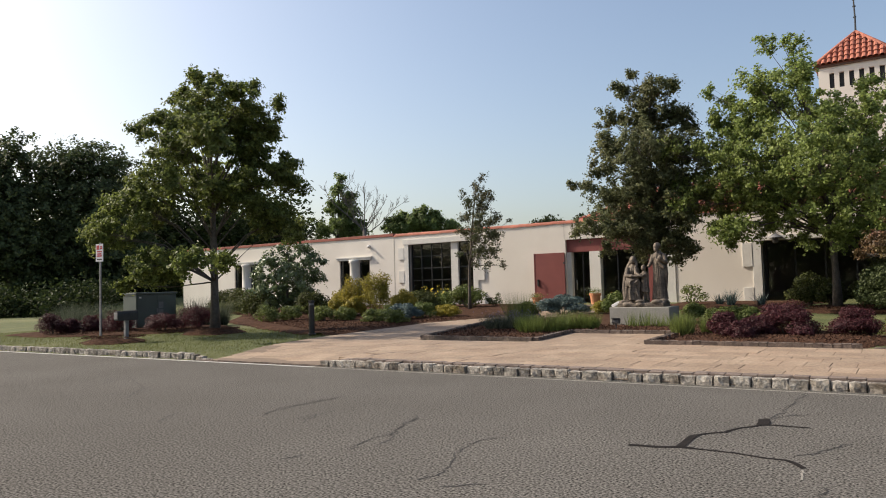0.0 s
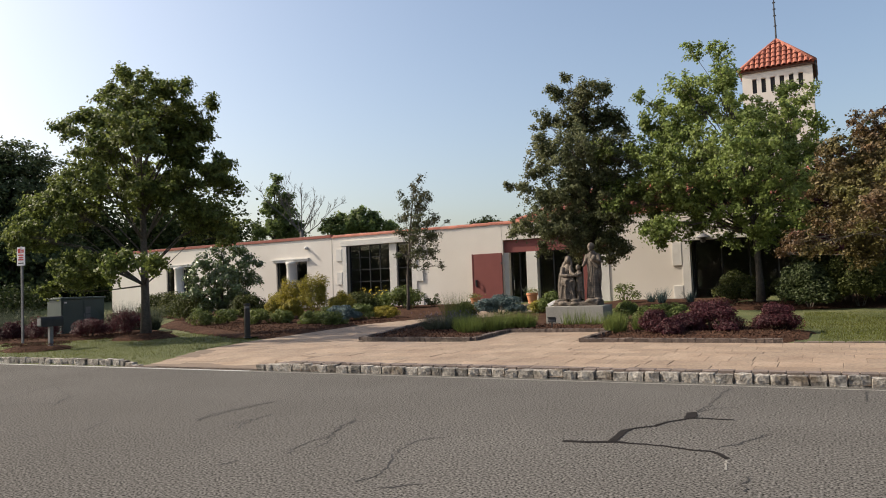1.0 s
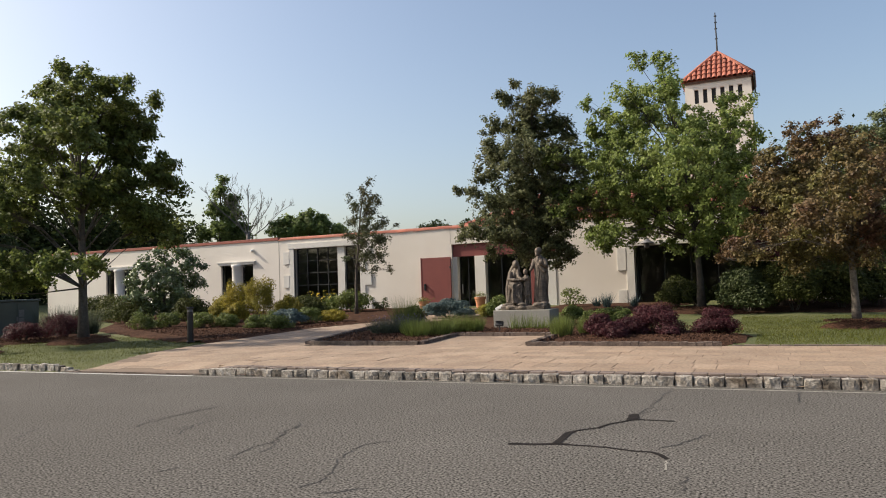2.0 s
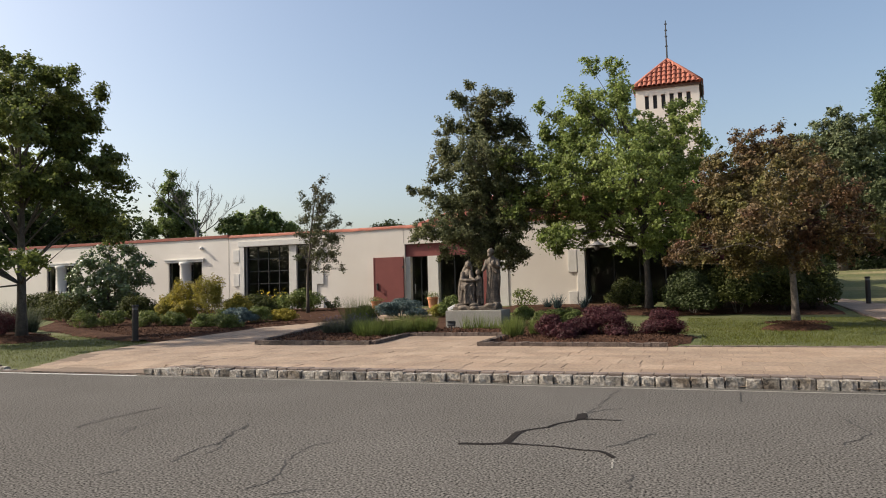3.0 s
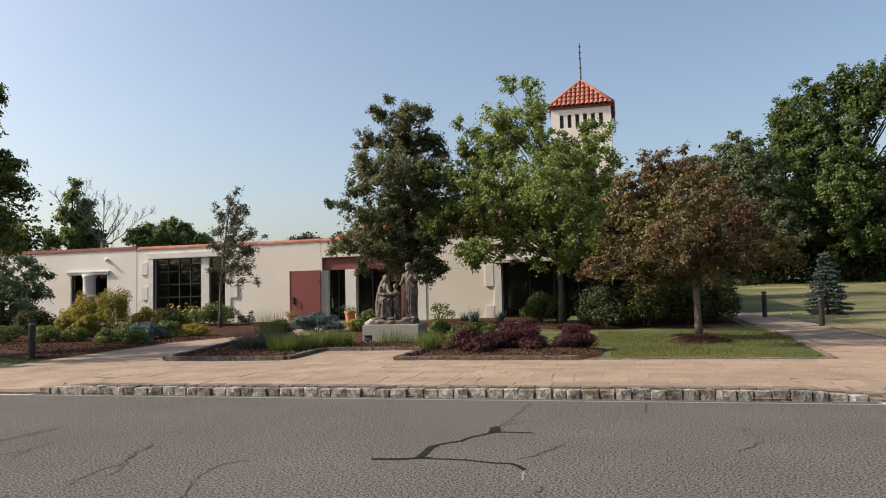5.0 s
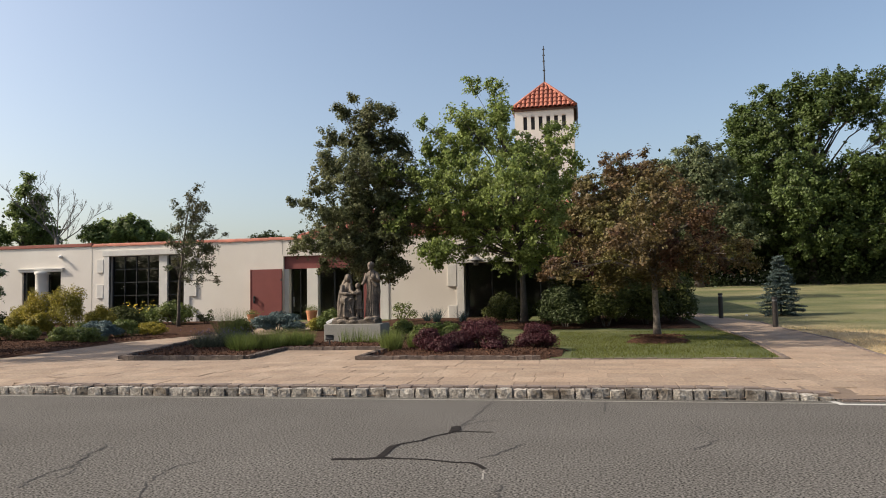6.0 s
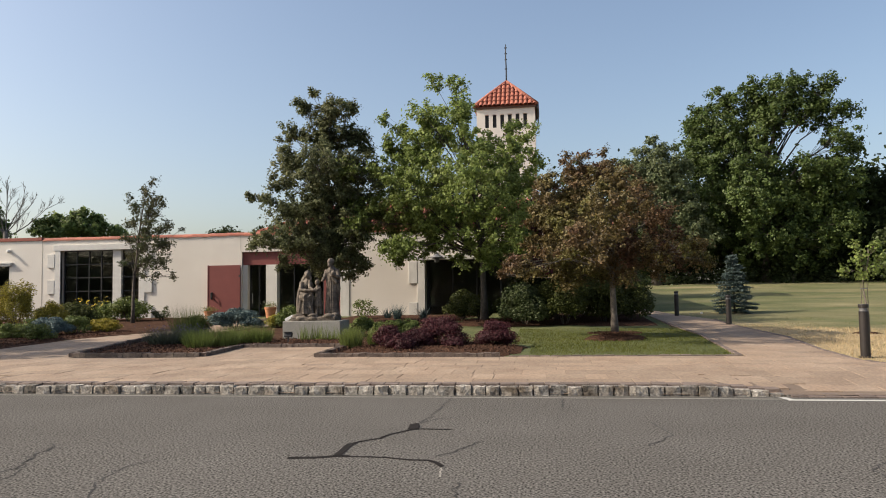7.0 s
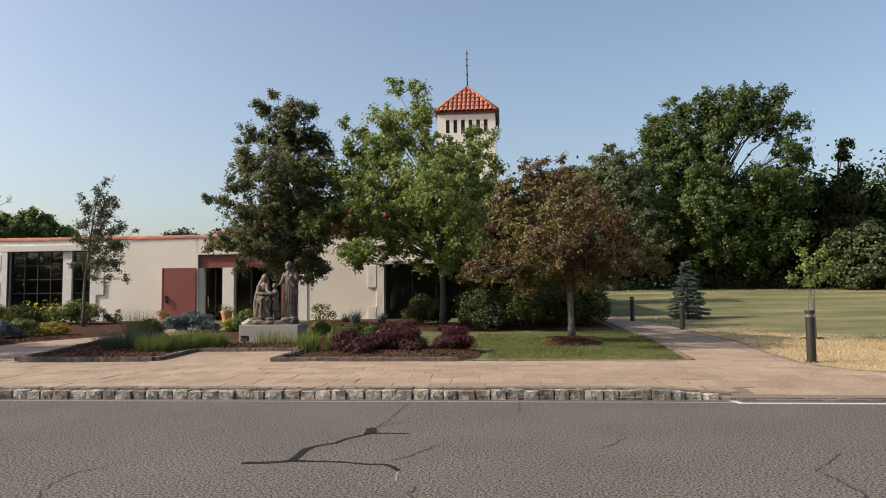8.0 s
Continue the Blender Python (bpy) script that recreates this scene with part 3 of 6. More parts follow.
glazing(w3, -19.90, -19.02, 0.56, 3.82, WALL_Y + 0.22, 1, 5, 0.05)

# entrance
door = thing("door_1", "recessed entrance with dark glass doors under a dark red header", "entrance", kind="structure")
part("header", boxes((-13.79, WALL_Y + 0.12, 2.95, -8.66, WALL_Y + 0.30, 3.555), bevel=0.008), M["red_paint"], door, "dark red header panel")
part("jamb", boxes((-13.795, WALL_Y + 0.10, 0.44, -13.56, WALL_Y + 0.50, 2.948), bevel=0.008), M["stone_trim"], door)
part("pilaster", boxes((-12.64, WALL_Y + 0.06, 0.44, -12.10, WALL_Y + 0.50, 2.948), bevel=0.01), M["stone_white"], door, "white pilaster between the doors")
part("jamb", boxes((-9.05, WALL_Y - 0.03, 0.44, -8.64, WALL_Y + 0.50, 2.948), bevel=0.008), M["stone_trim"], door)
part("side_panel", boxes((-9.95, WALL_Y + 0.35, 0.44, -9.06, WALL_Y + 0.42, 2.948), bevel=0.008), M["red_paint"], door, "dark red side panel")
glazing(door, -13.55, -12.65, 0.46, 2.94, WALL_Y + 0.42, 2, 1, 0.05)
glazing(door, -12.09, -9.96, 0.46, 2.94, WALL_Y + 0.42, 3, 1, 0.06)
part("handle", lathe([(0.02, 1.15), (0.025, 1.17), (0.025, 1.6), (0.02, 1.62)], 8, at=(-13.40, WALL_Y + 0.30)), M["steel"], door, "steel pull handle", True)
gate = thing("door_2", "dark red door leaf folded open against the stucco wall", "door", kind="structure")
leaf = part("leaf", boxes((-15.43, WALL_Y - 0.10, 0.46, -13.84, WALL_Y - 0.03, 2.955), bevel=0.012), M["red_paint"], gate)
part("edge_trim", boxes((-15.445, WALL_Y - 0.115, 0.44, -15.40, WALL_Y - 0.005, 2.965), bevel=0.004), M["red_paint"], gate)
part("handle", boxes((-15.26, WALL_Y - 0.135, 1.36, -15.19, WALL_Y - 0.101, 1.70), (-15.25, WALL_Y - 0.19, 1.40, -15.20, WALL_Y - 0.136, 1.44), (-15.25, WALL_Y - 0.19, 1.62, -15.20, WALL_Y - 0.136, 1.66), (-15.25, WALL_Y - 0.22, 1.38, -15.20, WALL_Y - 0.191, 1.68), bevel=0.006), M["dark_frame"], leaf, "black pull handle")
part("hinge", boxes((-13.90, WALL_Y - 0.125, 0.9, -13.83, WALL_Y - 0.101, 1.0)), M["dark_frame"], leaf)
part("hinge", boxes((-13.90, WALL_Y - 0.125, 2.4, -13.83, WALL_Y - 0.101, 2.5)), M["dark_frame"], leaf)
tagged(finish("entrance_landing", boxes((-15.6, 30.7, 0.2, -8.4, WALL_Y + 0.45, 0.43), bevel=0.015), M["concrete"]), "pale concrete landing before the entrance", "landing", kind="structure")

# glazed doors farther along the wall
w4 = thing("window_4", "wide dark glazed wall with black frames in a stepped stone surround", "window", kind="structure")
quoins(w4, -5.12, -1, [(1.95, 2.95), (0.25, 1.10)], 3.0, 0.25, 0.34, 0.74)
part("lintel", boxes((-5.5, WALL_Y - 0.07, 3.004, 1.7, WALL_Y + 0.12, 3.2), bevel=0.012), M["stone_trim"], w4)
glazing(w4, -5.05, 1.55, 0.42, 2.98, WALL_Y + 0.75, 6, 1, 0.07)
part("reveal", boxes((-5.115, WALL_Y + 0.36, 0.3, -5.06, WALL_Y + 0.9, 2.99)), M["dark_frame"], w4)

# wall fittings
cam_light = thing("wall_floodlight", "small white floodlight on the stucco wall", "light", (-25.83, WALL_Y, 3.90))
part("bracket", boxes((-0.07, -0.08, -0.07, 0.07, 0.0, 0.07), bevel=0.01), M["white_metal"], cam_light)
bm = lathe([(0.04, 0), (0.055, 0.02), (0.068, 0.15), (0.07, 0.16)], 14)
bmesh.ops.rotate(bm, verts=bm.verts, matrix=Matrix.Rotation(radians(115), 3, "X"))
bmesh.ops.translate(bm, verts=bm.verts, vec=(0.08, -0.08, 0.02))
part("lamp_head", bm, M["white_metal"], cam_light, smooth=True)
lantern = thing("wall_lantern", "grey metal lantern hung over the glazed doors", "light", (-4.53, WALL_Y - 0.25, 3.0))
part("shade", lathe([(0.03, 0.28), (0.05, 0.26), (0.30, 0.10), (0.31, 0.08), (0.28, 0.08)][::-1], 18), M["galvanised"], lantern, smooth=True)
part("globe", lathe([(0.05, -0.14), (0.11, -0.08), (0.12, 0.0), (0.09, 0.07)], 14), M["grey_frame"], lantern, smooth=True)
part("arm", boxes((-0.02, 0.0, 0.26, 0.02, 0.25, 0.30)), M["dark_frame"], lantern)

# ---- tiled roof behind the parapet ----
def tiled_slope(name, a, b, c, d, parent, n_cols, n_rows, r, mesh_share=None):
    """Barrel tiles on the slope a-b (eave) to d-c (ridge), clipped to that shape; joined into one mesh."""
    A, B, C, D = (Vector(v) for v in (a, b, c, d))
    bm = bmesh.new()
    bm.faces.new([bm.verts.new(v) for v in ((A, B, C, D) if (C - D).length > 0.01 else (A, B, C))])
    out = part(name, bm, M["tile"], parent)
    along = (B - A).normalized()
    n = (B - A).cross(D - A).normalized()
    upv = n.cross(along).normalized()
    if upv.z < 0:
        upv = -upv
    if n.z < 0:
        n = -n
    H = (D - A).dot(upv)
    W = (B - A).length
    l0, l1 = (D - A).dot(along), (C - A).dot(along)
    made = []
    for i in range(n_cols):
        s = (i + 0.5) * W / n_cols
        top = H
        if s < l0:
            top = H * s / l0
        if s > l1:
            top = min(top, H * (W - s) / max(1e-6, W - l1))
        k = int(top / (H / n_rows)) + 1
        for j in range(k):
            h0 = j * H / n_rows
            ln = min(H / n_rows * 1.08, top - h0)
            if ln < 0.05:
                continue
            made.append((A + along * s + upv * h0 + n * (0.004 + 0.0), ln, along, upv, n))
    return out, made


main_roof = thing("main_roof", "hipped red clay tile roof behind the parapet", "roof", kind="structure")
part("roof_base", boxes((-14.4, 34.4, 4.1, 2.6, 46.0, 4.46)), M["stucco"], main_roof)
slopes = [((-14.6, 34.2, 4.46), (2.8, 34.2, 4.46), (-0.6, 40.2, 6.7), (-11.3, 40.2, 6.7), 44, 9), ((-14.6, 46.2, 4.46), (-14.6, 34.2, 4.46), (-11.3, 40.2, 6.7), (-11.3, 40.2, 6.7), 30, 9), ((2.8, 34.2, 4.46), (2.8, 46.2, 4.46), (-0.6, 40.2, 6.7), (-0.6, 40.2, 6.7), 30, 9), ((2.8, 46.2, 4.46), (-14.6, 46.2, 4.46), (-11.3, 40.2, 6.7), (-0.6, 40.2, 6.7), 44, 9)]
ribs = bmesh.new()
for a, b, c, d, nc, nr in slopes:
    _, made = tiled_slope("roof_slope", a, b, c, d, main_roof, nc, nr, 0.15)
    for p, ln, al, upv, nn in made:
        v = []
        for q, r in ((0.0, 0.16), (ln, 0.135)):
            for k in range(5):
                t = math.pi * k / 4
                v.append(ribs.verts.new(p + upv * q + al * (r * math.cos(t)) + nn * (r * 0.8 * math.sin(t) + (0.03 if q == 0 else 0))))
        for k in range(4):
            ribs.faces.new((v[k], v[k + 1], v[k + 6], v[k + 5]))
        ribs.faces.new(v[:5][::-1])
tagged(part("roof_tiles", ribs, M["tile"], main_roof), kind="stuff")

# ---- tower ----
TX0, TX1, TY0, TY1, TZ = -3.36, -0.12, 39.8, 43.0, 11.72
tower = thing("bell_tower", "square cream stucco tower with a red clay tile roof", "tower")
SLOTS = [TX0 + 0.47 + 0.425 * i for i in range(6)]
pieces, xx = [], TX0
for s in SLOTS:
    pieces += [(xx, TY0, 4.1, s, TY0 + 0.3, TZ), (s, TY0, 4.1, s + 0.21, TY0 + 0.3, 10.66), (s, TY0, 11.40, s + 0.21, TY0 + 0.3, TZ)]
    xx = s + 0.21
pieces.append((xx, TY0, 4.1, TX1, TY0 + 0.3, TZ))
pieces += [(TX0, TY0 + 0.3, 4.1, TX0 + 0.3, TY1, TZ), (TX1 - 0.3, TY0 + 0.3, 4.1, TX1, TY1, TZ), (TX0 + 0.3, TY1 - 0.3, 4.1, TX1 - 0.3, TY1, TZ)]
bm = boxes(*pieces)
bmesh.ops.remove_doubles(bm, verts=bm.verts, dist=0.0005)
part("tower_wall", bm, M["stucco"], tower)
# near-black plate inside each slot, for the shade of the recess
for s in SLOTS:
    part("slot_louvre", boxes((s, TY0 + 0.16, 10.66, s + 0.21, TY0 + 0.2, 11.40)), M["dark_frame"], tower, "dark plate standing in for the shade in a narrow opening")
part("soffit", boxes((TX0 - 0.08, TY0 - 0.08, TZ, TX1 + 0.08, TY1 + 0.08, TZ + 0.10)), M["eave_wood"], tower, "dark timber eave")
e, EZ, AZ = 0.12, TZ + 0.102, 13.64
cx, cy = (TX0 + TX1) / 2, (TY0 + TY1) / 2
cn = [(TX0 - e, TY0 - e, EZ), (TX1 + e, TY0 - e, EZ), (TX1 + e, TY1 + e, EZ), (TX0 - e, TY1 + e, EZ)]
bm = bmesh.new()
low = [bm.verts.new(p) for p in cn]
hi = bm.verts.new((cx, cy, AZ))
for k in range(4):
    bm.faces.new((low[k], low[(k + 1) % 4], hi))
bm.faces.new(low[::-1])
roof = part("roof", bm, M["tile"], tower)
ROOF_TILE = barrel(1.0, 0.128, 0.105, 5, 0.018)
ROOF_TILE.name = "roof_tile"
for k in range(4):
    a, b = cn[k], cn[(k + 1) % 4]
    bm_t, made = tiled_slope("roof_face", a, b, (cx, cy, AZ), (cx, cy, AZ), tower, 14, 6, 0.12)
    for p, ln, al, upv, nn in made:
        ob = new("roof_tile", ROOF_TILE)
        lift = upv * math.cos(radians(4)) - nn * math.sin(radians(4))
        out = nn * math.cos(radians(4)) + upv * math.sin(radians(4))
        m = Matrix((lift, -al, out)).transposed().to_4x4()
        if m.to_3x3().determinant() < 0:
            m = Matrix((lift, al, out)).transposed().to_4x4()
        ob.matrix_world = Matrix.Translation(p + nn * 0.03) @ m @ Matrix.Diagonal((ln * 1.03, 1, 1, 1))
        ob.parent = roof
    hip = bmesh.new()
    h0, h1 = Vector(cn[k]), Vector((cx, cy, AZ))
    tube(hip, [h0 + Vector((0, 0, 0.06)), h0.lerp(h1, 0.5) + Vector((0, 0, 0.07)), h1 + Vector((0, 0, 0.05))], [0.12, 0.11, 0.10], 8)
    part("hip_ridge", hip, M["tile"], tower, smooth=True)
part("gutter", boxes((TX1 + 0.11, TY0 - 0.14, TZ - 0.10, TX1 + 0.19, TY1 + 0.14, TZ + 0.14), bevel=0.01), M["dark_frame"], tower, "dark gutter along the eave")
rod = bmesh.new()
tube(rod, [Vector((cx, cy, AZ)), Vector((cx + 0.01, cy, 14.4)), Vector((cx - 0.01, cy, 15.2)), Vector((cx, cy, 15.9))], [0.05, 0.04, 0.035, 0.025], 6)
for z in (14.45, 15.0, 15.35, 15.7):
    box(rod, cx - 0.07, cy - 0.02, z - 0.03, cx + 0.07, cy + 0.02, z + 0.03)
part("finial", rod, M["dark_frame"], tower, "thin black iron finial")
# ---- trees ----
def turn(at, bearing, u):
    b = radians(bearing)
    return (at[0] + u * math.cos(b), at[1] + u * math.sin(b), at[2])


tree("maple_tree", "broad green maple with a full rounded crown on the lawn", (-19.2, 15.83, 0.17), 50.7, [(0.16, 8.75, 0.19), (-0.56, 8.43, 0.33), (0.47, 8.38, 0.37), (1.2, 8.11, 0.30), (-1.04, 7.87, 0.37), (-0.12, 7.62, 0.70), (0.86, 7.59, 0.59), (2.1, 7.65, 0.30), (-1.53, 7.13, 0.41), (-0.66, 6.87, 0.74), (0.41, 6.8, 0.75), (1.45, 6.92, 0.64), (-1.98, 6.55, 0.41), (-1.19, 6.1, 0.69), (-0.07, 5.79, 0.75), (1.14, 5.98, 0.67), (2.18, 5.46, 0.51), (-2.4, 4.88, 0.40), (-1.41, 5.05, 0.69), (-0.25, 4.84, 0.78), (0.94, 4.78, 0.75), (2.51, 5.04, 0.39), (-2.94, 4.44, 0.44), (-3.47, 3.93, 0.32), (-2.2, 4.15, 0.68), (2, 3.83, 0.72), (2.64, 3.52, 0.43), (-3.21, 3.31, 0.55), (-2.11, 2.25, 0.61), (-2.83, 1.72, 0.32), (-1.4, 2.24, 0.56), (-0.61, 2.26, 0.41), (0.27, 2.4, 0.37)],
     M["leaf_maple"], M["bark"], 95000, 0.115, 0.14, 11, clump=0.27, layer=0.6, full_ness=5, depth=1.55)
tree("pear_tree", "dark green upright tree beside the entrance", (-7.6, 26.5, 0.33), 16.6, [(-0.65, 9.01, 0.24), (0.62, 8.5, 0.43), (-1.11, 8.38, 0.43), (-0.19, 8.1, 0.6), (-1.57, 7.33, 0.47), (-0.47, 7.11, 0.77), (0.66, 7.25, 0.56), (1.3, 6.9, 0.32), (-1.71, 6.25, 0.55), (-0.64, 5.91, 0.89), (0.58, 6.05, 0.77), (1.52, 6.08, 0.3), (-1.82, 5.4, 0.51), (-3.03, 4.97, 0.23), (-2.47, 4.81, 0.34), (-1.65, 4.3, 0.67), (-0.59, 4.69, 0.89), (0.58, 4.93, 0.81), (1.43, 5.31, 0.3), (-2.89, 3.23, 0.31), (-2.29, 3.34, 0.46), (-1.44, 3.24, 0.76), (-0.42, 3.46, 0.85), (0.67, 3.68, 0.73), (0.42, 2.72, 0.7), (-0.45, 2.57, 0.59), (1.09, 2.29, 0.34), (0.52, 1.97, 0.26), (-1.84, 2.5, 0.29)],
     M["leaf_dark"], M["bark"], 85000, 0.1, 0.11, 12, clump=0.25, layer=0.9, full_ness=5.5, depth=0.95)
tree("young_maple_tree", "light green maple with an open crown in a mulch bed", (-2.02, 26.99, 0.35), 5.0, [(-1.27, 9.37, 0.27), (-1.78, 9.2, 0.32), (-0.75, 8.97, 0.32), (-0.84, 8.41, 0.52), (-3.73, 7.87, 0.27), (-3, 7.47, 0.52), (-1.92, 7.54, 0.89), (-0.85, 7.38, 0.73), (1.09, 7.58, 0.32), (1.42, 6.9, 0.48), (0.39, 6.71, 0.52), (-3.51, 6.73, 0.48), (-2.61, 6.46, 0.94), (-0, 6.18, 0.89), (1.28, 5.99, 0.73), (2.14, 6.15, 0.34), (-5.01, 5.69, 0.39), (-4.11, 5.75, 0.62), (-3.05, 5.3, 0.99), (-1.72, 5.16, 1.10), (-0.4, 5.1, 1.10), (0.88, 4.98, 0.94), (-4.75, 4.61, 0.52), (-3.86, 4.32, 0.88), (-2.58, 4.05, 0.99), (-1.22, 3.82, 1.04), (0.14, 3.7, 0.99), (1.25, 3.9, 0.73), (-3.65, 3.32, 0.57), (-2.84, 2.77, 0.46), (0.77, 2.84, 0.62), (-2.9, 2.75, 0.5), (0.2, 2.9, 0.6)] + [(-3.16, 2.67, 0.37), (-1.99, 2.81, 0.54), (-0.89, 2.71, 0.54), (0.13, 2.49, 0.49), (1.30, 2.77, 0.49), (1.63, 3.79, 0.54), (-4.43, 3.86, 0.49), (2.08, 5.08, 0.44)],
     M["leaf_light"], M["bark"], 80000, 0.115, 0.125, 13, clump=0.27, layer=0.65, full_ness=4.5, depth=0.95)
tree("crabapple_tree", "spreading crabapple with bronze red leaves on the lawn", (2.09, 20.05, 0.22), -5.0, [(-0.62, 5.06, 0.15), (-0.17, 5.01, 0.15), (-1.3, 5.06, 0.18), (-0.94, 4.6, 0.39), (-0.27, 4.51, 0.42), (0.24, 4.26, 0.28), (-1.66, 4.26, 0.24), (-1.6, 3.82, 0.45), (-0.85, 3.91, 0.55), (-0.04, 3.83, 0.55), (0.72, 3.86, 0.41), (-2.15, 3.43, 0.26), (-1.55, 3.19, 0.52), (-0.7, 3.16, 0.62), (0.22, 3.14, 0.62), (1.07, 3.24, 0.47), (1.57, 2.82, 0.34), (-2.19, 2.69, 0.32), (-1.5, 2.39, 0.50), (-0.63, 2.44, 0.63), (0.29, 2.42, 0.63), (1.14, 2.46, 0.49), (1.88, 2.23, 0.39), (2.41, 2.13, 0.25), (-2.68, 2, 0.29), (-3.07, 1.79, 0.19), (-2.08, 1.93, 0.36), (-1.2, 1.79, 0.42), (-0.33, 1.81, 0.39), (0.49, 1.89, 0.36), (1.28, 2, 0.33)],
     M["leaf_crab"], M["bark_pale"], 75000, 0.075, 0.09, 14, clump=0.22, layer=0.6, full_ness=5.5, depth=1.5)
tree("sapling_tree", "slim young tree with sparse reddish green leaves", (-16.78, 28.04, 0.38), 31.4, [(0.67, 6.08, 0.26), (0.36, 5.68, 0.26), (-0.26, 5.43, 0.18), (0.79, 5.37, 0.38), (0.07, 4.96, 0.29), (0.68, 4.76, 0.44), (1.14, 5.01, 0.18), (-0.02, 4.26, 0.29), (0.61, 4.05, 0.46), (1.24, 4.16, 0.30), (-0.22, 3.56, 0.29), (0.41, 3.34, 0.46), (1.15, 3.36, 0.41), (1.81, 3.99, 0.15), (-0.08, 2.87, 0.22), (0.53, 2.65, 0.41), (1.16, 2.65, 0.29), (-0.4, 2.54, 0.18), (1.5, 2.09, 0.18), (0.86, 2.09, 0.24), (0.23, 2.09, 0.22)],
     M["leaf_sapling"], M["bark"], 9000, 0.085, 0.065, 15, clump=0.22, full_ness=5, depth=0.9)
tree("dogwood_tree", "low dogwood with white-topped green leaves beside the wall", (-26.5, 26.3, 0.32), 43.5, [(-0.19, 3.33, 0.34), (0.8, 3.31, 0.35), (-0.76, 2.76, 0.43), (0.22, 2.6, 0.52), (1.21, 2.73, 0.4), (1.89, 2.57, 0.2), (-1.32, 2.06, 0.37), (-0.49, 1.9, 0.51), (0.63, 1.87, 0.57), (1.48, 2, 0.35), (-1.19, 1.35, 0.4), (-0.23, 1.04, 0.57), (0.76, 1.15, 0.52), (-0.79, 0.63, 0.34), (0.33, 0.51, 0.4)],
     M["leaf_dogwood"], M["bark"], 11000, 0.14, 0.08, 16, layer=0.25, clump=0.3, full_ness=5, depth=0.8)
tree("staked_sapling", "newly planted sapling with a small green crown", (8.75, 20.85, 0.23), -22.0, [(-0.12, 2.43, 0.14), (0.24, 2.32, 0.19), (0.45, 2.06, 0.17), (-0.06, 2.01, 0.22), (-0.44, 1.71, 0.14), (0.28, 1.75, 0.19), (-0.07, 1.61, 0.14), (0.57, 1.81, 0.09)],
     M["leaf_light"], M["bark_pale"], 750, 0.10, 0.028, 17, clump=0.13, full_ness=4)
tree("plum_tree", "dark purple plum behind the crabapple", (0.6, 27.9, 0.36), -2.0, [(-0.2, 4.6, 0.8), (0.9, 4.2, 0.9), (-0.9, 3.9, 0.9), (0.1, 3.5, 1.1), (1.5, 3.3, 0.9), (-1.3, 2.9, 0.9), (0.4, 2.5, 1.0)],
     M["leaf_burgundy"], M["bark"], 15000, 0.12, 0.1, 27)
# woods beyond the lawn
tree("ash_tree", "tall broad green tree at the edge of the woods", (18.0, 62.0, 2.0), -15.9, [(-0.47, 16.27, 0.82), (1.32, 16.36, 0.93), (3.15, 16.16, 0.92), (5.01, 15.66, 0.90), (-4.68, 14.74, 1.07), (-2.61, 15.22, 1.48), (-0.35, 14.7, 1.76), (2.05, 14.74, 1.61), (4.18, 14.05, 1.60), (5.85, 13.51, 1.12), (-5.48, 13.52, 0.96), (-3.7, 12.86, 2.03), (-1.15, 12.34, 2.22), (1.11, 13.01, 1.50), (5.77, 11.37, 1.46), (6.74, 10.82, 0.78), (-4.8, 10.78, 1.67), (-2.49, 10.11, 2.35), (-0.08, 9.17, 2.09), (3.73, 8.72, 1.70), (5.51, 9.06, 1.57), (-3.95, 7.77, 2.24), (-1.24, 6.74, 2.56), (1.57, 6.21, 2.29), (4.16, 6.64, 2.15), (6.2, 7.49, 1.23), (-3.12, 4.81, 2.00), (-0.36, 3.65, 2.31), (2.59, 3.36, 2.27), (5.16, 4.32, 1.90)],
     M["leaf_ash"], M["bark"], 120000, 0.24, 0.3, 18, clump=0.52, full_ness=5, depth=0.8)
tree("pine_tree", "grey green pine at the edge of the woods", turn((8.0, 60.0, 1.9), -7.3, 1.0), -7.3, [(0.08, 11.77, 0.43), (-0.58, 10.86, 0.79), (0.69, 10.7, 0.91), (-1.44, 9.39, 1.03), (0.19, 9.13, 1.44), (1.82, 9.33, 1.20), (-0.93, 7.59, 1.46), (0.95, 7.23, 1.68), (2.26, 5.97, 1.55), (3, 4.11, 1.66), (-2.25, 10.1, 0.49), (0.37, 5.3, 1.56), (1.21, 3.42, 1.55)],
     M["leaf_pine"], M["bark"], 40000, 0.22, 0.3, 19, clump=0.45, full_ness=6, depth=0.8)
tree("ivy_clad_tree", "dead tree wrapped in dark ivy, with shade in its leaf colour", (28.0, 63.0, 2.05), -23.7, [(0.89, 12.21, 0.38), (0.68, 11.17, 0.52), (1.37, 9.86, 0.71), (0.89, 8.38, 1.04), (1.72, 6.8, 1.22), (0.02, 7.4, 0.95), (-1.36, 8.76, 0.53), (-1.59, 7.52, 0.96), (-0.81, 5.54, 1.43), (1.64, 4.92, 1.4), (2.96, 7.5, 0.6), (3.38, 6.12, 0.74), (-2.54, 5.25, 1.16)],
     M["leaf_wood_shade"], M["bark"], 22000, 0.34, 0.3, 20, clump=0.55, full_ness=6)
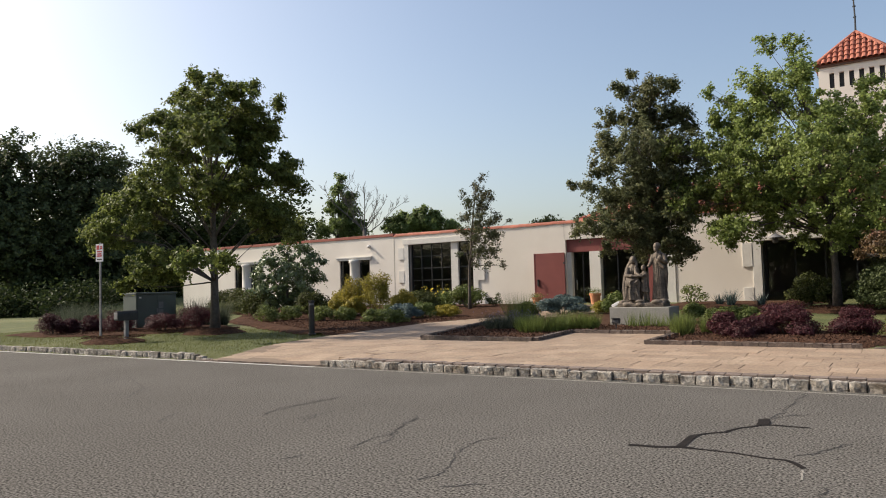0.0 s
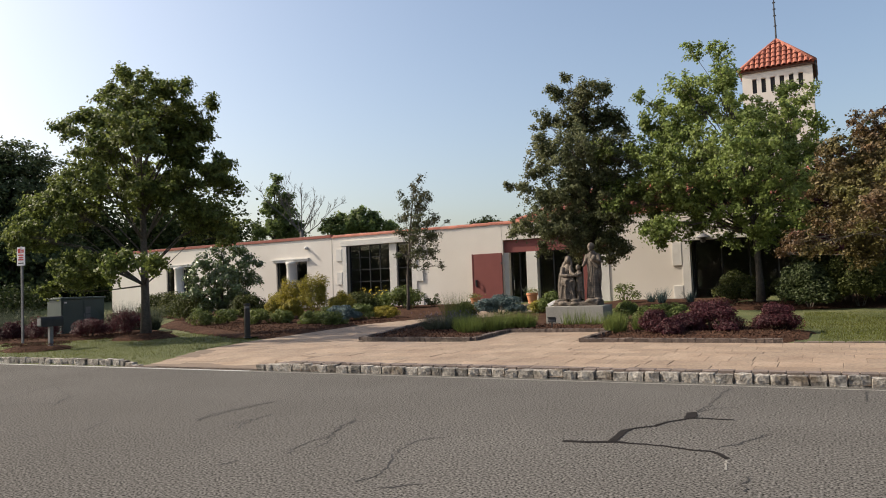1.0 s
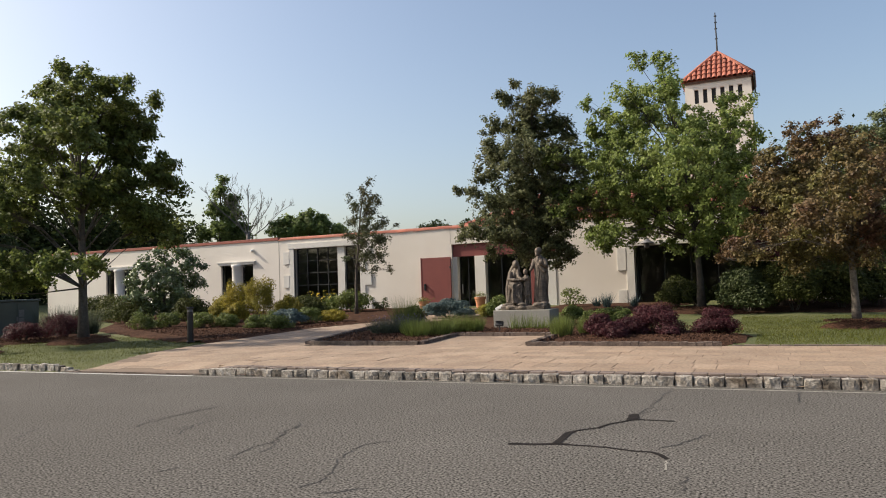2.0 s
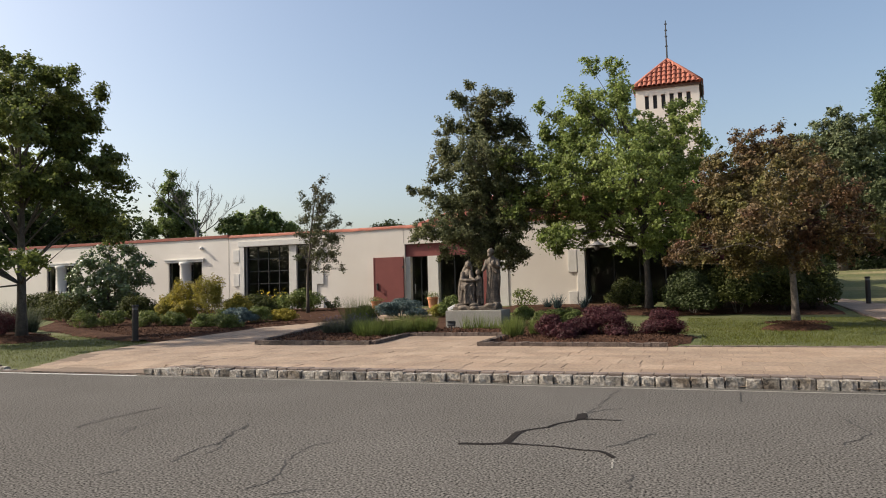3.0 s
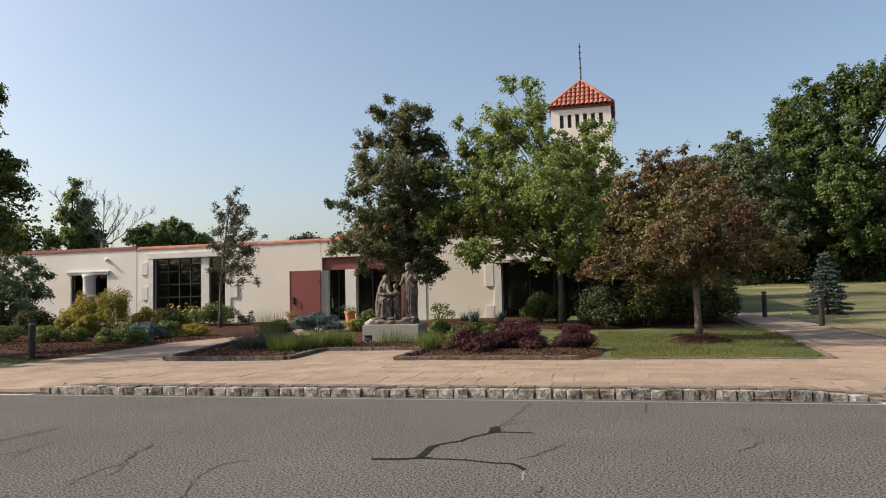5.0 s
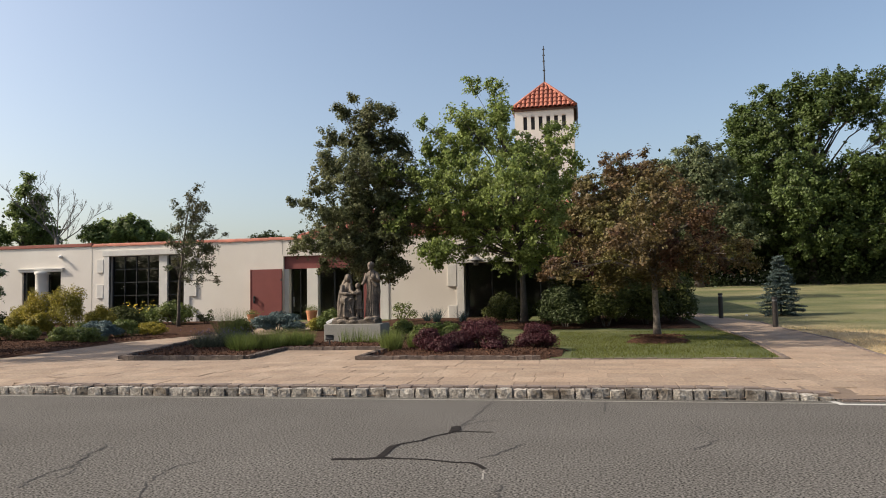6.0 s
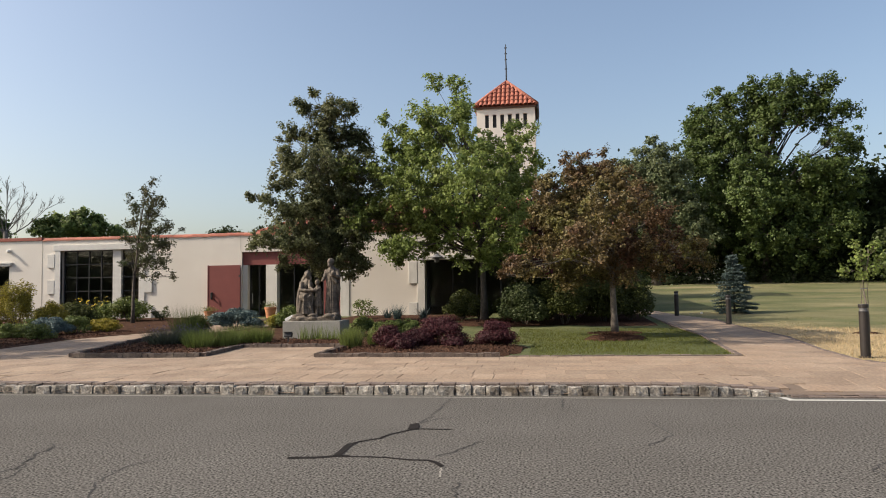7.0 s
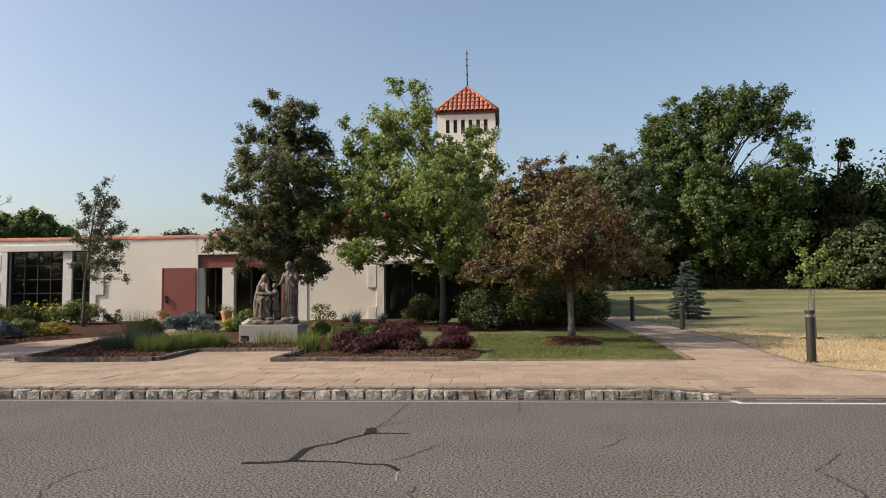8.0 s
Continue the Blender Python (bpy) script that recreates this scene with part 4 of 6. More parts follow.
tree("layered_tree", "bright green tree with flat layered branches", (28.7, 56.4, 1.76), -26.7, [(-2.58, 3.8, 0.86), (-1.07, 4.15, 0.85), (-3.56, 3.11, 0.7), (-1.88, 2.69, 1.11), (-0.39, 3.05, 0.93), (-3.04, 1.79, 0.95), (-0.82, 1.55, 1.02), (-1.96, 0.77, 0.86)],
     M["leaf_edge"], M["bark"], 16000, 0.3, 0.2, 21, clump=0.5, layer=0.3, full_ness=6)
# woods beside the road
FAR = 1.4
WOOD_A = [(u * FAR, z * FAR, r * FAR) for u, z, r in [(0.15, 9.55, 1.49), (-0.9, 8.44, 2.11), (-0.14, 6.36, 2.46), (-1.18, 3.91, 2.78), (0.32, 3.2, 2.11), (-2.35, 5.63, 3.1), (0.93, 1.43, 1.41)]]
WOOD_B = [(u * FAR, z * FAR, r * FAR) for u, z, r in [(-0.39, 9.36, 1.81), (-2.2, 8.57, 1.55), (1.47, 9.04, 1.45), (-1.38, 6.74, 2.22), (0.62, 6.76, 2.26), (1.98, 5.64, 1.71), (-1.72, 4.16, 2.39), (0.61, 3.4, 2.43), (-0.74, 1.58, 2.21), (2.32, 3.0, 1.89), (-2.68, 1.99, 1.82)]]
tree("woodland_tree", "dark green tree at the edge of the woods", turn((-61.6, 37.8, 0.8), 58.5, -7), 58.5, WOOD_A, M["leaf_edge"], M["bark"], 44000, 0.32, 0.4, 22, clump=0.9, group="woods beside the road")
tree("woodland_tree", "dark green tree at the edge of the woods", turn((-58.8, 43.4, 1.0), 53.7, -7), 53.7, WOOD_B, M["leaf_edge"], M["bark"], 52000, 0.32, 0.4, 23, clump=0.9, group="woods beside the road")
# behind the building
tree("far_tree", "slim ivy-covered tree beyond the flat roof", (-62.7, 71.3, 2.5), 41.4, [(0.73, 13.74, 0.74), (0.26, 12.11, 0.96), (1.41, 11.2, 0.96), (-0.23, 9.88, 1.11), (1.66, 9.11, 1.11), (0.17, 7.65, 1.26), (-1.89, 7.02, 0.96), (2.5, 7.17, 1.11), (-2.74, 7.99, 0.59), (1.01, 5.86, 1.18)], M["leaf_ivy"], M["bark"], 12000, 0.34, 0.25, 24, clump=0.6, full_ness=5)
tree("far_tree", "rounded green tree beyond the flat roof", (-51.96, 76.06, 2.5), 34.4, [(-0.64, 8.48, 0.8), (-2.82, 7.96, 0.87), (1.16, 7.93, 0.8), (3.31, 7.22, 0.65), (-4.63, 7.57, 0.65), (-1.39, 7.2, 0.94), (0.76, 6.7, 0.94), (-3.57, 6.67, 0.94)], M["leaf_ivy"], M["bark"], 11000, 0.42, 0.3, 25, clump=0.7, full_ness=5)
tree("far_tree", "small green tree far beyond the flat roof", turn((-30, 90, 2.65), 18.5, -9), 18.5, [(-1.41, 7.06, 0.9), (-2.9, 6.84, 0.67), (0.05, 6.69, 0.74), (2.97, 6.99, 0.66), (0, 5.2, 1.6)], M["leaf_wood_shade"], M["bark"], 4000, 0.4, 0.2, 26, clump=0.5)


# ---- statue on its pedestal ----
pedestal = thing("pedestal", "weathered grey concrete block carrying the statue", "pedestal", (-6.22, 19.97, 0.17))
part("block", boxes((-0.835, -0.47, 0, 0.835, 0.47, 0.585), bevel=0.018), M["concrete"], pedestal)


def robe(bm, at, profile, folds, depth, phase, squash=0.8, n=36, lean=(0, 0)):
    """A draped body of turned rows with folds running down it."""
    rings = []
    top = profile[-1][1]
    for r, z in profile:
        f = max(0.0, 1 - z / top)
        ring_v = []
        for k in range(n):
            a = 2 * math.pi * k / n
            rr = r * (1 + depth * (0.35 + f) * math.cos(folds * a + phase + 1.2 * math.sin(a * 2)) + depth * 0.4 * math.cos(folds * 2.3 * a + z * 4))
            ring_v.append(bm.verts.new((at[0] + rr * math.cos(a) + lean[0] * z / top, at[1] + squash * rr * math.sin(a) + lean[1] * z / top, at[2] + z)))
        rings.append(ring_v)
    for a, b in zip(rings, rings[1:]):
        for k in range(n):
            bm.faces.new((a[k], a[(k + 1) % n], b[(k + 1) % n], b[k]))
    bm.faces.new(rings[0][::-1])
    bm.faces.new(rings[-1])


def blob(bm, c, r):
    m = Matrix.Translation(c) @ Matrix.Diagonal((*r, 1))
    bmesh.ops.create_icosphere(bm, subdivisions=3, radius=1, matrix=m)


sb = bmesh.new()
rs = random.Random(4)
V = lambda *c: Vector(c)
# rocky plinth
for k in range(34):
    blob(sb, (rs.uniform(-0.56, 0.60), rs.uniform(-0.30, 0.28), rs.uniform(0.04, 0.16)), (rs.uniform(0.08, 0.17), rs.uniform(0.08, 0.16), rs.uniform(0.05, 0.09)))
box(sb, -0.62, -0.34, 0, 0.66, 0.33, 0.11)
# tall robed form: long gown, mantle over the shoulders, one arm bent to the chest, one reaching down
robe(sb, (0.48, 0.02, 0.2), [(0.20, 0), (0.185, 0.15), (0.165, 0.5), (0.155, 0.8), (0.175, 1.02), (0.185, 1.16), (0.15, 1.25), (0.07, 1.31), (0.055, 1.36)], 11, 0.13, 0.5, 0.8, 44)
for k in range(7):
    a = -2.5 + 0.3 * k
    tube(sb, [V(0.48 + 0.16 * math.cos(a), 0.02 + 0.13 * math.sin(a), 1.25), V(0.48 + 0.155 * math.cos(a + 0.1), 0.02 + 0.13 * math.sin(a + 0.1), 0.75), V(0.48 + 0.19 * math.cos(a), 0.02 + 0.155 * math.sin(a), 0.22)], [0.012, 0.022, 0.03], 6)
tube(sb, [V(0.36, -0.02, 1.44), V(0.50, -0.15, 1.26), V(0.66, -0.10, 1.06)], [0.05, 0.04, 0.05], 8)
tube(sb, [V(0.64, 0.03, 1.36), V(0.68, 0.0, 0.9), V(0.66, 0.02, 0.5)], [0.06, 0.055, 0.03], 8)
blob(sb, (0.435, -0.03, 1.655), (0.075, 0.09, 0.11))
blob(sb, (0.45, 0.02, 1.675), (0.095, 0.095, 0.10))
blob(sb, (0.43, -0.09, 1.565), (0.045, 0.045, 0.065))
tube(sb, [V(0.62, 0, 1.42), V(0.70, -0.09, 1.20), V(0.58, -0.20, 1.29)], [0.075, 0.07, 0.045], 10)
blob(sb, (0.58, -0.20, 1.32), (0.075, 0.06, 0.085))
tube(sb, [V(0.34, 0, 1.42), V(0.29, -0.06, 1.22), V(0.22, -0.12, 1.10)], [0.07, 0.06, 0.035], 10)
# seated veiled form: mantle from the head over the back, lap and knees forward, skirt to the ground
robe(sb, (-0.30, 0.06, 0.18), [(0.25, 0), (0.24, 0.2), (0.22, 0.42), (0.17, 0.55), (0.155, 0.7), (0.175, 0.83), (0.14, 0.92), (0.08, 0.99), (0.06, 1.02)], 9, 0.12, 0.9, 0.85, 44, (0.03, 0))
tube(sb, [V(-0.36, 0.0, 0.66), V(-0.26, -0.18, 0.68), V(-0.16, -0.30, 0.66)], [0.14, 0.135, 0.10], 12)
tube(sb, [V(-0.24, 0.02, 0.66), V(-0.12, -0.16, 0.67), V(-0.05, -0.26, 0.63)], [0.13, 0.12, 0.095], 12)
for k in range(6):
    x = -0.22 + 0.042 * k
    tube(sb, [V(x, -0.32 + 0.02 * k, 0.66), V(x - 0.02, -0.35 + 0.02 * k, 0.42), V(x + 0.03 * math.sin(k * 2.1), -0.33 + 0.02 * k, 0.19)], [0.035, 0.03, 0.05], 7)
for k in range(5):
    tube(sb, [V(-0.44 + 0.04 * k, -0.10, 0.98 - 0.02 * k), V(-0.36 + 0.05 * k, -0.24, 0.74), V(-0.22 + 0.05 * k, -0.33, 0.50 - 0.05 * k)], [0.018, 0.026, 0.018], 6)
tube(sb, [V(-0.25, 0.06, 1.40), V(-0.37, 0.10, 1.16), V(-0.47, 0.10, 0.85), V(-0.52, 0.06, 0.55), V(-0.50, 0.0, 0.22)], [0.05, 0.09, 0.10, 0.085, 0.07], 10)
blob(sb, (-0.225, -0.04, 1.30), (0.068, 0.085, 0.10))
blob(sb, (-0.25, 0.02, 1.32), (0.095, 0.10, 0.115))
tube(sb, [V(-0.17, 0.0, 1.32), V(-0.14, -0.02, 1.18), V(-0.17, -0.05, 1.06)], [0.03, 0.04, 0.035], 8)
tube(sb, [V(-0.40, -0.02, 1.08), V(-0.39, -0.16, 0.86), V(-0.20, -0.27, 0.86), V(-0.06, -0.25, 0.84)], [0.075, 0.065, 0.045, 0.03], 10)
tube(sb, [V(-0.17, -0.02, 1.06), V(-0.12, -0.16, 0.92), V(0.0, -0.22, 0.88)], [0.065, 0.055, 0.03], 10)
# small form: short tunic, arms held out, head raised
robe(sb, (0.12, -0.10, 0.2), [(0.115, 0.2), (0.11, 0.26), (0.09, 0.48), (0.085, 0.6), (0.10, 0.70), (0.06, 0.77), (0.04, 0.8)], 8, 0.13, 0.3, 0.8, 30, (-0.02, 0))
tube(sb, [V(0.07, -0.10, 0.18), V(0.08, -0.10, 0.45)], [0.045, 0.05], 8)
tube(sb, [V(0.18, -0.08, 0.18), V(0.16, -0.09, 0.45)], [0.045, 0.05], 8)
blob(sb, (0.085, -0.12, 1.08), (0.066, 0.078, 0.085))
tube(sb, [V(0.06, -0.12, 0.92), V(-0.02, -0.18, 0.84), V(-0.10, -0.24, 0.85)], [0.045, 0.04, 0.028], 8)
tube(sb, [V(0.17, -0.10, 0.92), V(0.08, -0.22, 0.84), V(-0.03, -0.25, 0.87)], [0.045, 0.038, 0.026], 8)
statue = tagged(finish("statue", sb, M["statue_stone"]), "brown weathered stone statue group with highlights in its colour on the concrete block", "statue")
statue.matrix_world = pose(-6.24, 19.97, 0.755)
rm = statue.modifiers.new("weld", "REMESH")
rm.mode, rm.voxel_size, rm.use_smooth_shade = "VOXEL", 0.008, True
sm = statue.modifiers.new("wear", "SMOOTH")
sm.factor, sm.iterations = 0.25, 1


# ---- bollards ----
def bollard(at, rz=0):
    b = thing("bollard_light", "dark bronze round bollard light beside the path", "bollard", at, rz, "path bollards")
    post = part("post", lathe([(0.086, -0.1), (0.086, 0.86), (0.08, 0.865)], 20), M["bollard_metal"], b, smooth=False)
    part("lens", lathe([(0.072, 0.865), (0.072, 0.93)], 20), M["grey_frame"], post, "grey lens band")
    part("cap", lathe([(0.09, 0.93), (0.092, 0.935), (0.092, 0.985), (0.082, 1.0)], 20), M["bollard_metal"], b)
    part("base_plate", lathe([(0.12, 0.0), (0.12, 0.02), (0.09, 0.03)], 20), M["bollard_metal"], b)
    return b


first = bollard((-14.86, 15.8, 0.165))
for px, py in ((6.16, 14.56), (6.26, 25.2), (5.36, 29.7)):
    copy_thing(first, pose(px, py, level(px, py), 0, 0, 40))

# ---- sign, mailbox, transformer cabinet ----
sign = thing("road_sign", "narrow white road sign with red lettering on a grey post", "sign", (-20.21, 12.45, 0.2), 8)
part("post", boxes((-0.035, -0.02, -0.2, 0.035, 0.02, 2.86), bevel=0.006), M["galvanised"], sign)
plate = part("plate", boxes((-0.155, -0.034, 2.30, 0.155, -0.024, 2.83), bevel=0.003), M["sign_white"], sign, "white plate with red marks")
part("mark", boxes((-0.12, -0.040, 2.66, -0.01, -0.036, 2.79)), M["sign_red"], plate)
for k, (w, z) in enumerate(((0.10, 2.74), (0.10, 2.69))):
    part("letter_bar", boxes((0.02, -0.040, z - 0.018, 0.02 + w, -0.036, z + 0.018)), M["sign_red"], plate)
for w, z in ((0.20, 2.60), (0.17, 2.53), (0.2, 2.47)):
    part("letter_bar", boxes((-w / 2, -0.040, z - 0.02, w / 2, -0.036, z + 0.02)), M["sign_red"], plate)
part("arrow_bar", boxes((-0.10, -0.040, 2.355, 0.10, -0.036, 2.385)), M["dark_frame"], plate)
part("bolt", boxes((-0.012, -0.045, 2.80, 0.012, -0.035, 2.82)), M["steel"], plate)

mailbox = thing("mailbox", "black arched mailbox on a square grey post", "mailbox", (-18.82, 12.38, 0.2))
part("post", boxes((-0.05, -0.05, -0.2, 0.05, 0.05, 0.56), bevel=0.008), M["galvanised"], mailbox)
part("shelf", boxes((-0.10, -0.30, 0.56, 0.10, 0.30, 0.585)), M["dark_frame"], mailbox)
bm = bmesh.new()
prof = [(-0.10, 0.0), (-0.10, 0.15)] + [(0.10 * -math.cos(math.pi * k / 8), 0.15 + 0.10 * math.sin(math.pi * k / 8)) for k in range(1, 8)] + [(0.10, 0.15), (0.10, 0.0)]
r0 = [bm.verts.new((px, -0.32, 0.585 + pz)) for px, pz in prof]
r1 = [bm.verts.new((px, 0.32, 0.585 + pz)) for px, pz in prof]
for k in range(len(prof)):
    q = (k + 1) % len(prof)
    bm.faces.new((r0[k], r0[q], r1[q], r1[k]))
bm.faces.new(r0[::-1])
bm.faces.new(r1)
mbox = part("box", bm, M["dark_frame"], mailbox)
part("door", boxes((-0.085, -0.333, 0.60, 0.085, -0.321, 0.79), bevel=0.004), M["galvanised"], mbox, "grey front flap")

cab = thing("transformer_cabinet", "large dark green steel transformer cabinet behind the shrubs", "cabinet", (-24.35, 16.4, 0.15))
part("pad", boxes((-0.95, -0.12, -0.15, 0.12, 1.9, 0.08), bevel=0.01), M["concrete"], cab)
part("body", boxes((-0.82, 0.0, 0.08, 0.0, 1.75, 1.34), bevel=0.02), M["cabinet_green"], cab)
part("lid", boxes((-0.86, -0.04, 1.342, 0.04, 1.79, 1.42), bevel=0.02), M["cabinet_green"], cab)
part("door", boxes((0.002, 0.06, 0.14, 0.02, 0.86, 1.30), bevel=0.005), M["cabinet_green"], cab)
cab_door = part("door", boxes((0.002, 0.89, 0.14, 0.02, 1.69, 1.30), bevel=0.005), M["cabinet_green"], cab)
part("label_plate", boxes((0.022, 0.95, 0.80, 0.028, 1.15, 1.05), (0.022, 0.95, 0.58, 0.028, 1.15, 0.76)), M["galvanised"], cab_door, "pale warning labels with no readable words")
part("label_plate", boxes((0.022, 0.10, 1.20, 0.028, 0.2, 1.26)), M["sign_white"], cab)
part("latch", boxes((0.022, 0.84, 0.65, 0.05, 0.91, 0.80), bevel=0.005), M["galvanised"], cab_door)


# ---- shrubs ----
def shrub(name, label, x, y, w, h, leaf, size, n, seed, lumps=14, cat="shrub", group="", flat=0.62, stems=5, loose=0.16, blossom=None):
    """A mounded shrub: stems from the ground to clumps, leaves over the clumps."""
    rng = np.random.default_rng(seed)
    root = thing(name, label, cat, (x, y, level(x, y) + 0.04), rng.uniform(0, 360), group)
    cents = []
    w, h, lumps, n = w * 1.12, h * 1.05, int(lumps * 1.5), int(n * 1.9)
    for k in range(lumps):
        a = rng.uniform(0, 2 * math.pi)
        v = rng.uniform(0.0, 1.0)
        r = math.sqrt(max(0.0, 1 - v * v * 0.9)) * rng.uniform(0.35, 0.92)
        cents.append((w / 2 * r * math.cos(a), w / 2 * r * math.sin(a), h * (0.22 + 0.68 * v * rng.uniform(0.75, 1.05))))
    bm = bmesh.new()
    for c in cents[:stems + 3]:
        c = Vector(c)
        tube(bm, [Vector((c.x * 0.12, c.y * 0.12, -0.06)), Vector((c.x * 0.55, c.y * 0.55, c.z * 0.6)), c], [0.018, 0.012, 0.005], 4)
    part("stem", bm, M["bark"], root)
    C = np.array(cents)
    pick = rng.integers(len(C), size=n)
    d = rng.normal(size=(n, 3))
    d /= np.linalg.norm(d, axis=1)[:, None]
    rad = np.array([w, w, h * 1.1]) * loose * rng.uniform(0.75, 1.25, (n, 1))
    pos = C[pick] + d * rad
    pos[:, 2] = np.maximum(pos[:, 2], 0.02)
    leaf_mesh("foliage", pos, size, size * flat, leaf, root, rng, droop=-0.1, facing=d * 0.75 + np.array([0, 0, 0.45]))
    if blossom:
        m, count, bs = blossom
        q = pos[rng.integers(n, size=count)] * np.array([1.04, 1.04, 1.06])
        leaf_mesh("blossom", q, bs, bs * 0.8, m, root, rng, droop=-0.2)
    return root


def blades(pos, h, wid, lean, rng):
    """Upright pointed blades: 3 points each."""
    n = len(pos)
    a = rng.uniform(0, 2 * math.pi, n)
    side = np.stack([np.cos(a), np.sin(a), np.zeros(n)], 1)
    hh = h * rng.uniform(0.45, 1.25, n)[:, None]
    b = rng.uniform(0, 2 * math.pi, n)
    tip = np.stack([np.cos(b), np.sin(b), np.zeros(n)], 1) * lean * rng.uniform(0, 1, n)[:, None] * hh + np.array([0, 0, 1.0]) * hh
    v = np.empty((n, 3, 3))
    v[:, 0], v[:, 1], v[:, 2] = pos - side * wid / 2, pos + side * wid / 2, pos + tip
    return v


def blade_object(name, v, material, parent=None):
    n = len(v)
    me = bpy.data.meshes.new(name)
    me.vertices.add(3 * n)
    me.vertices.foreach_set("co", v.ravel().astype(np.float32))
    me.loops.add(3 * n)
    me.loops.foreach_set("vertex_index", np.arange(3 * n, dtype=np.int32))
    me.polygons.add(n)
    me.polygons.foreach_set("loop_start", np.arange(0, 3 * n, 3, dtype=np.int32))
    me.update(calc_edges=True)
    me.materials.append(material)
    ob = new(name, me)
    if parent:
        ob.parent = parent
    return ob


def tuft(name, label, x, y, w, h, material, n, seed, wid=0.012, lean=0.5, cat="plant", group="", tips=None, spread=0.8):
    """A clump of upright blades from one patch of ground."""
    rng = np.random.default_rng(seed)
    root = thing(name, label, cat, (x, y, level(x, y) + 0.03), 0, group)
    r = np.sqrt(rng.uniform(0, 1, n)) * w / 2 * spread
    a = rng.uniform(0, 2 * math.pi, n)
    pos = np.stack([r * np.cos(a), r * np.sin(a), np.zeros(n)], 1)
    v = blades(pos, h, wid, lean, rng)
    v[:, 2, :2] += pos[:, :2] * 0.35
    blade_object("foliage", v, material, root)
    if tips:
        m, count, bs = tips
        leaf_mesh("blossom", v[rng.integers(n, size=count), 2], bs, bs * 0.6, m, root, rng, droop=-0.6)
    return root


BB, G1, G2 = "barberry_shrub", "barberries by the cabinet", "barberries in the statue bed"
BL = "rounded burgundy barberry shrub in the mulch"
for k, (px, py, w, h) in enumerate([(-25.0, 13.6, 1.0, 0.66), (-25.2, 14.35, 0.75, 0.5), (-24.7, 14.95, 0.85, 0.56), (-23.7, 15.35, 1.15, 0.7), (-21.9, 15.8, 1.1, 0.62), (-21.75, 17.1, 1.25, 0.77)]):
    shrub(BB, BL, px, py, w, h, M["leaf_burgundy"], 0.045, 3600, 100 + k, 22, group=G1)
for k, (px, py, w, h) in enumerate([(-3.36, 16.5, 0.8, 0.54), (-2.96, 16.15, 0.62, 0.38), (-2.28, 17.4, 1.35, 0.70), (-1.85, 16.85, 0.48, 0.22), (-0.93, 17.3, 1.1, 0.58), (-2.75, 17.0, 0.8, 0.45)]):
    shrub(BB, BL, px, py, w * 0.82, h * 0.95, M["leaf_burgundy"], 0.038, int(5600 * w), 110 + k, 26, group=G2)
for k, (px, py, w, h) in enumerate([(-21.63, 20.4, 0.85, 0.62), (-21.29, 21.4, 0.86, 0.55), (-19.11, 20.9, 0.85, 0.56), (-18.22, 21.2, 0.77, 0.47), (-16.41, 20.7, 0.75, 0.42), (-15.13, 20.2, 0.8, 0.43), (-16.6, 21.9, 0.8, 0.5), (-15.73, 22.9, 0.97, 0.52)]):
    shrub("boxwood_shrub", "small rounded green shrub at the edge of the mulch", px, py, w * 1.1, h * 1.1, M["leaf_box"], 0.06, 1700, 120 + k, 16, group="low shrubs before the wall")
for k, (px, py, w, h) in enumerate([(-20.55, 24.5, 1.25, 1.75), (-19.1, 24.3, 1.3, 1.95), (-21.7, 25.0, 1.1, 1.15), (-18.0, 24.6, 1.2, 1.05), (-19.9, 23.7, 0.9, 0.85), (-21.0, 23.9, 0.9, 0.8)]):
    shrub("golden_cypress", "golden yellow feathery cypress beside the wall", px, py, w, h, M["leaf_gold"], 0.075, 4200, 130 + k, 30, group="golden cypresses", loose=0.12, flat=0.45)
for k, (px, py, w, h) in enumerate([(-27.3, 25.2, 2.2, 1.35), (-30.5, 27.0, 2.2, 1.3), (-24.2, 25.6, 1.5, 1.1), (-33.5, 28.5, 2.0, 1.2), (-18.0, 26.0, 1.6, 0.9)]):
    shrub("yew_shrub", "dark green spreading shrub against the wall", px, py, w, h, M["leaf_yew"], 0.09, 3600, 140 + k, 24, group="shrubs along the wall")
for k, (px, py, w, h) in enumerate([(-16.05, 22.0, 1.35, 0.62), (-11.15, 25.6, 2.0, 0.72)]):
    shrub("blue_spruce_shrub", "low spreading blue spruce in the mulch", px, py, w, h, M["leaf_blue"], 0.09, 5200, 150 + k, 30, loose=0.11, flat=0.3)
shrub("golden_shrub", "low bright yellow shrub beside the path", -15.2, 23.6, 0.95, 0.48, M["leaf_gold"], 0.06, 2200, 160, 18)
shrub("golden_shrub", "low bright yellow shrub near the entrance", -9.4, 25.0, 0.62, 0.48, M["leaf_gold"], 0.06, 1500, 161, 14)
shrub("green_shrub", "fresh green shrub near the entrance", -8.9, 25.0, 0.85, 0.78, M["leaf_box"], 0.07, 2200, 162, 16)
for k, (px, py, w, h) in enumerate([(-4.21, 20.3, 0.85, 0.52), (-3.6, 20.5, 0.7, 0.46), (-5.05, 20.7, 0.7, 0.55), (-3.0, 19.6, 0.6, 0.4)]):
    shrub("green_shrub", "loose green shrub behind the barberries", px, py, w, h, M["leaf_box"], 0.06, 1700, 165 + k, 14, group="green shrubs behind the barberries")
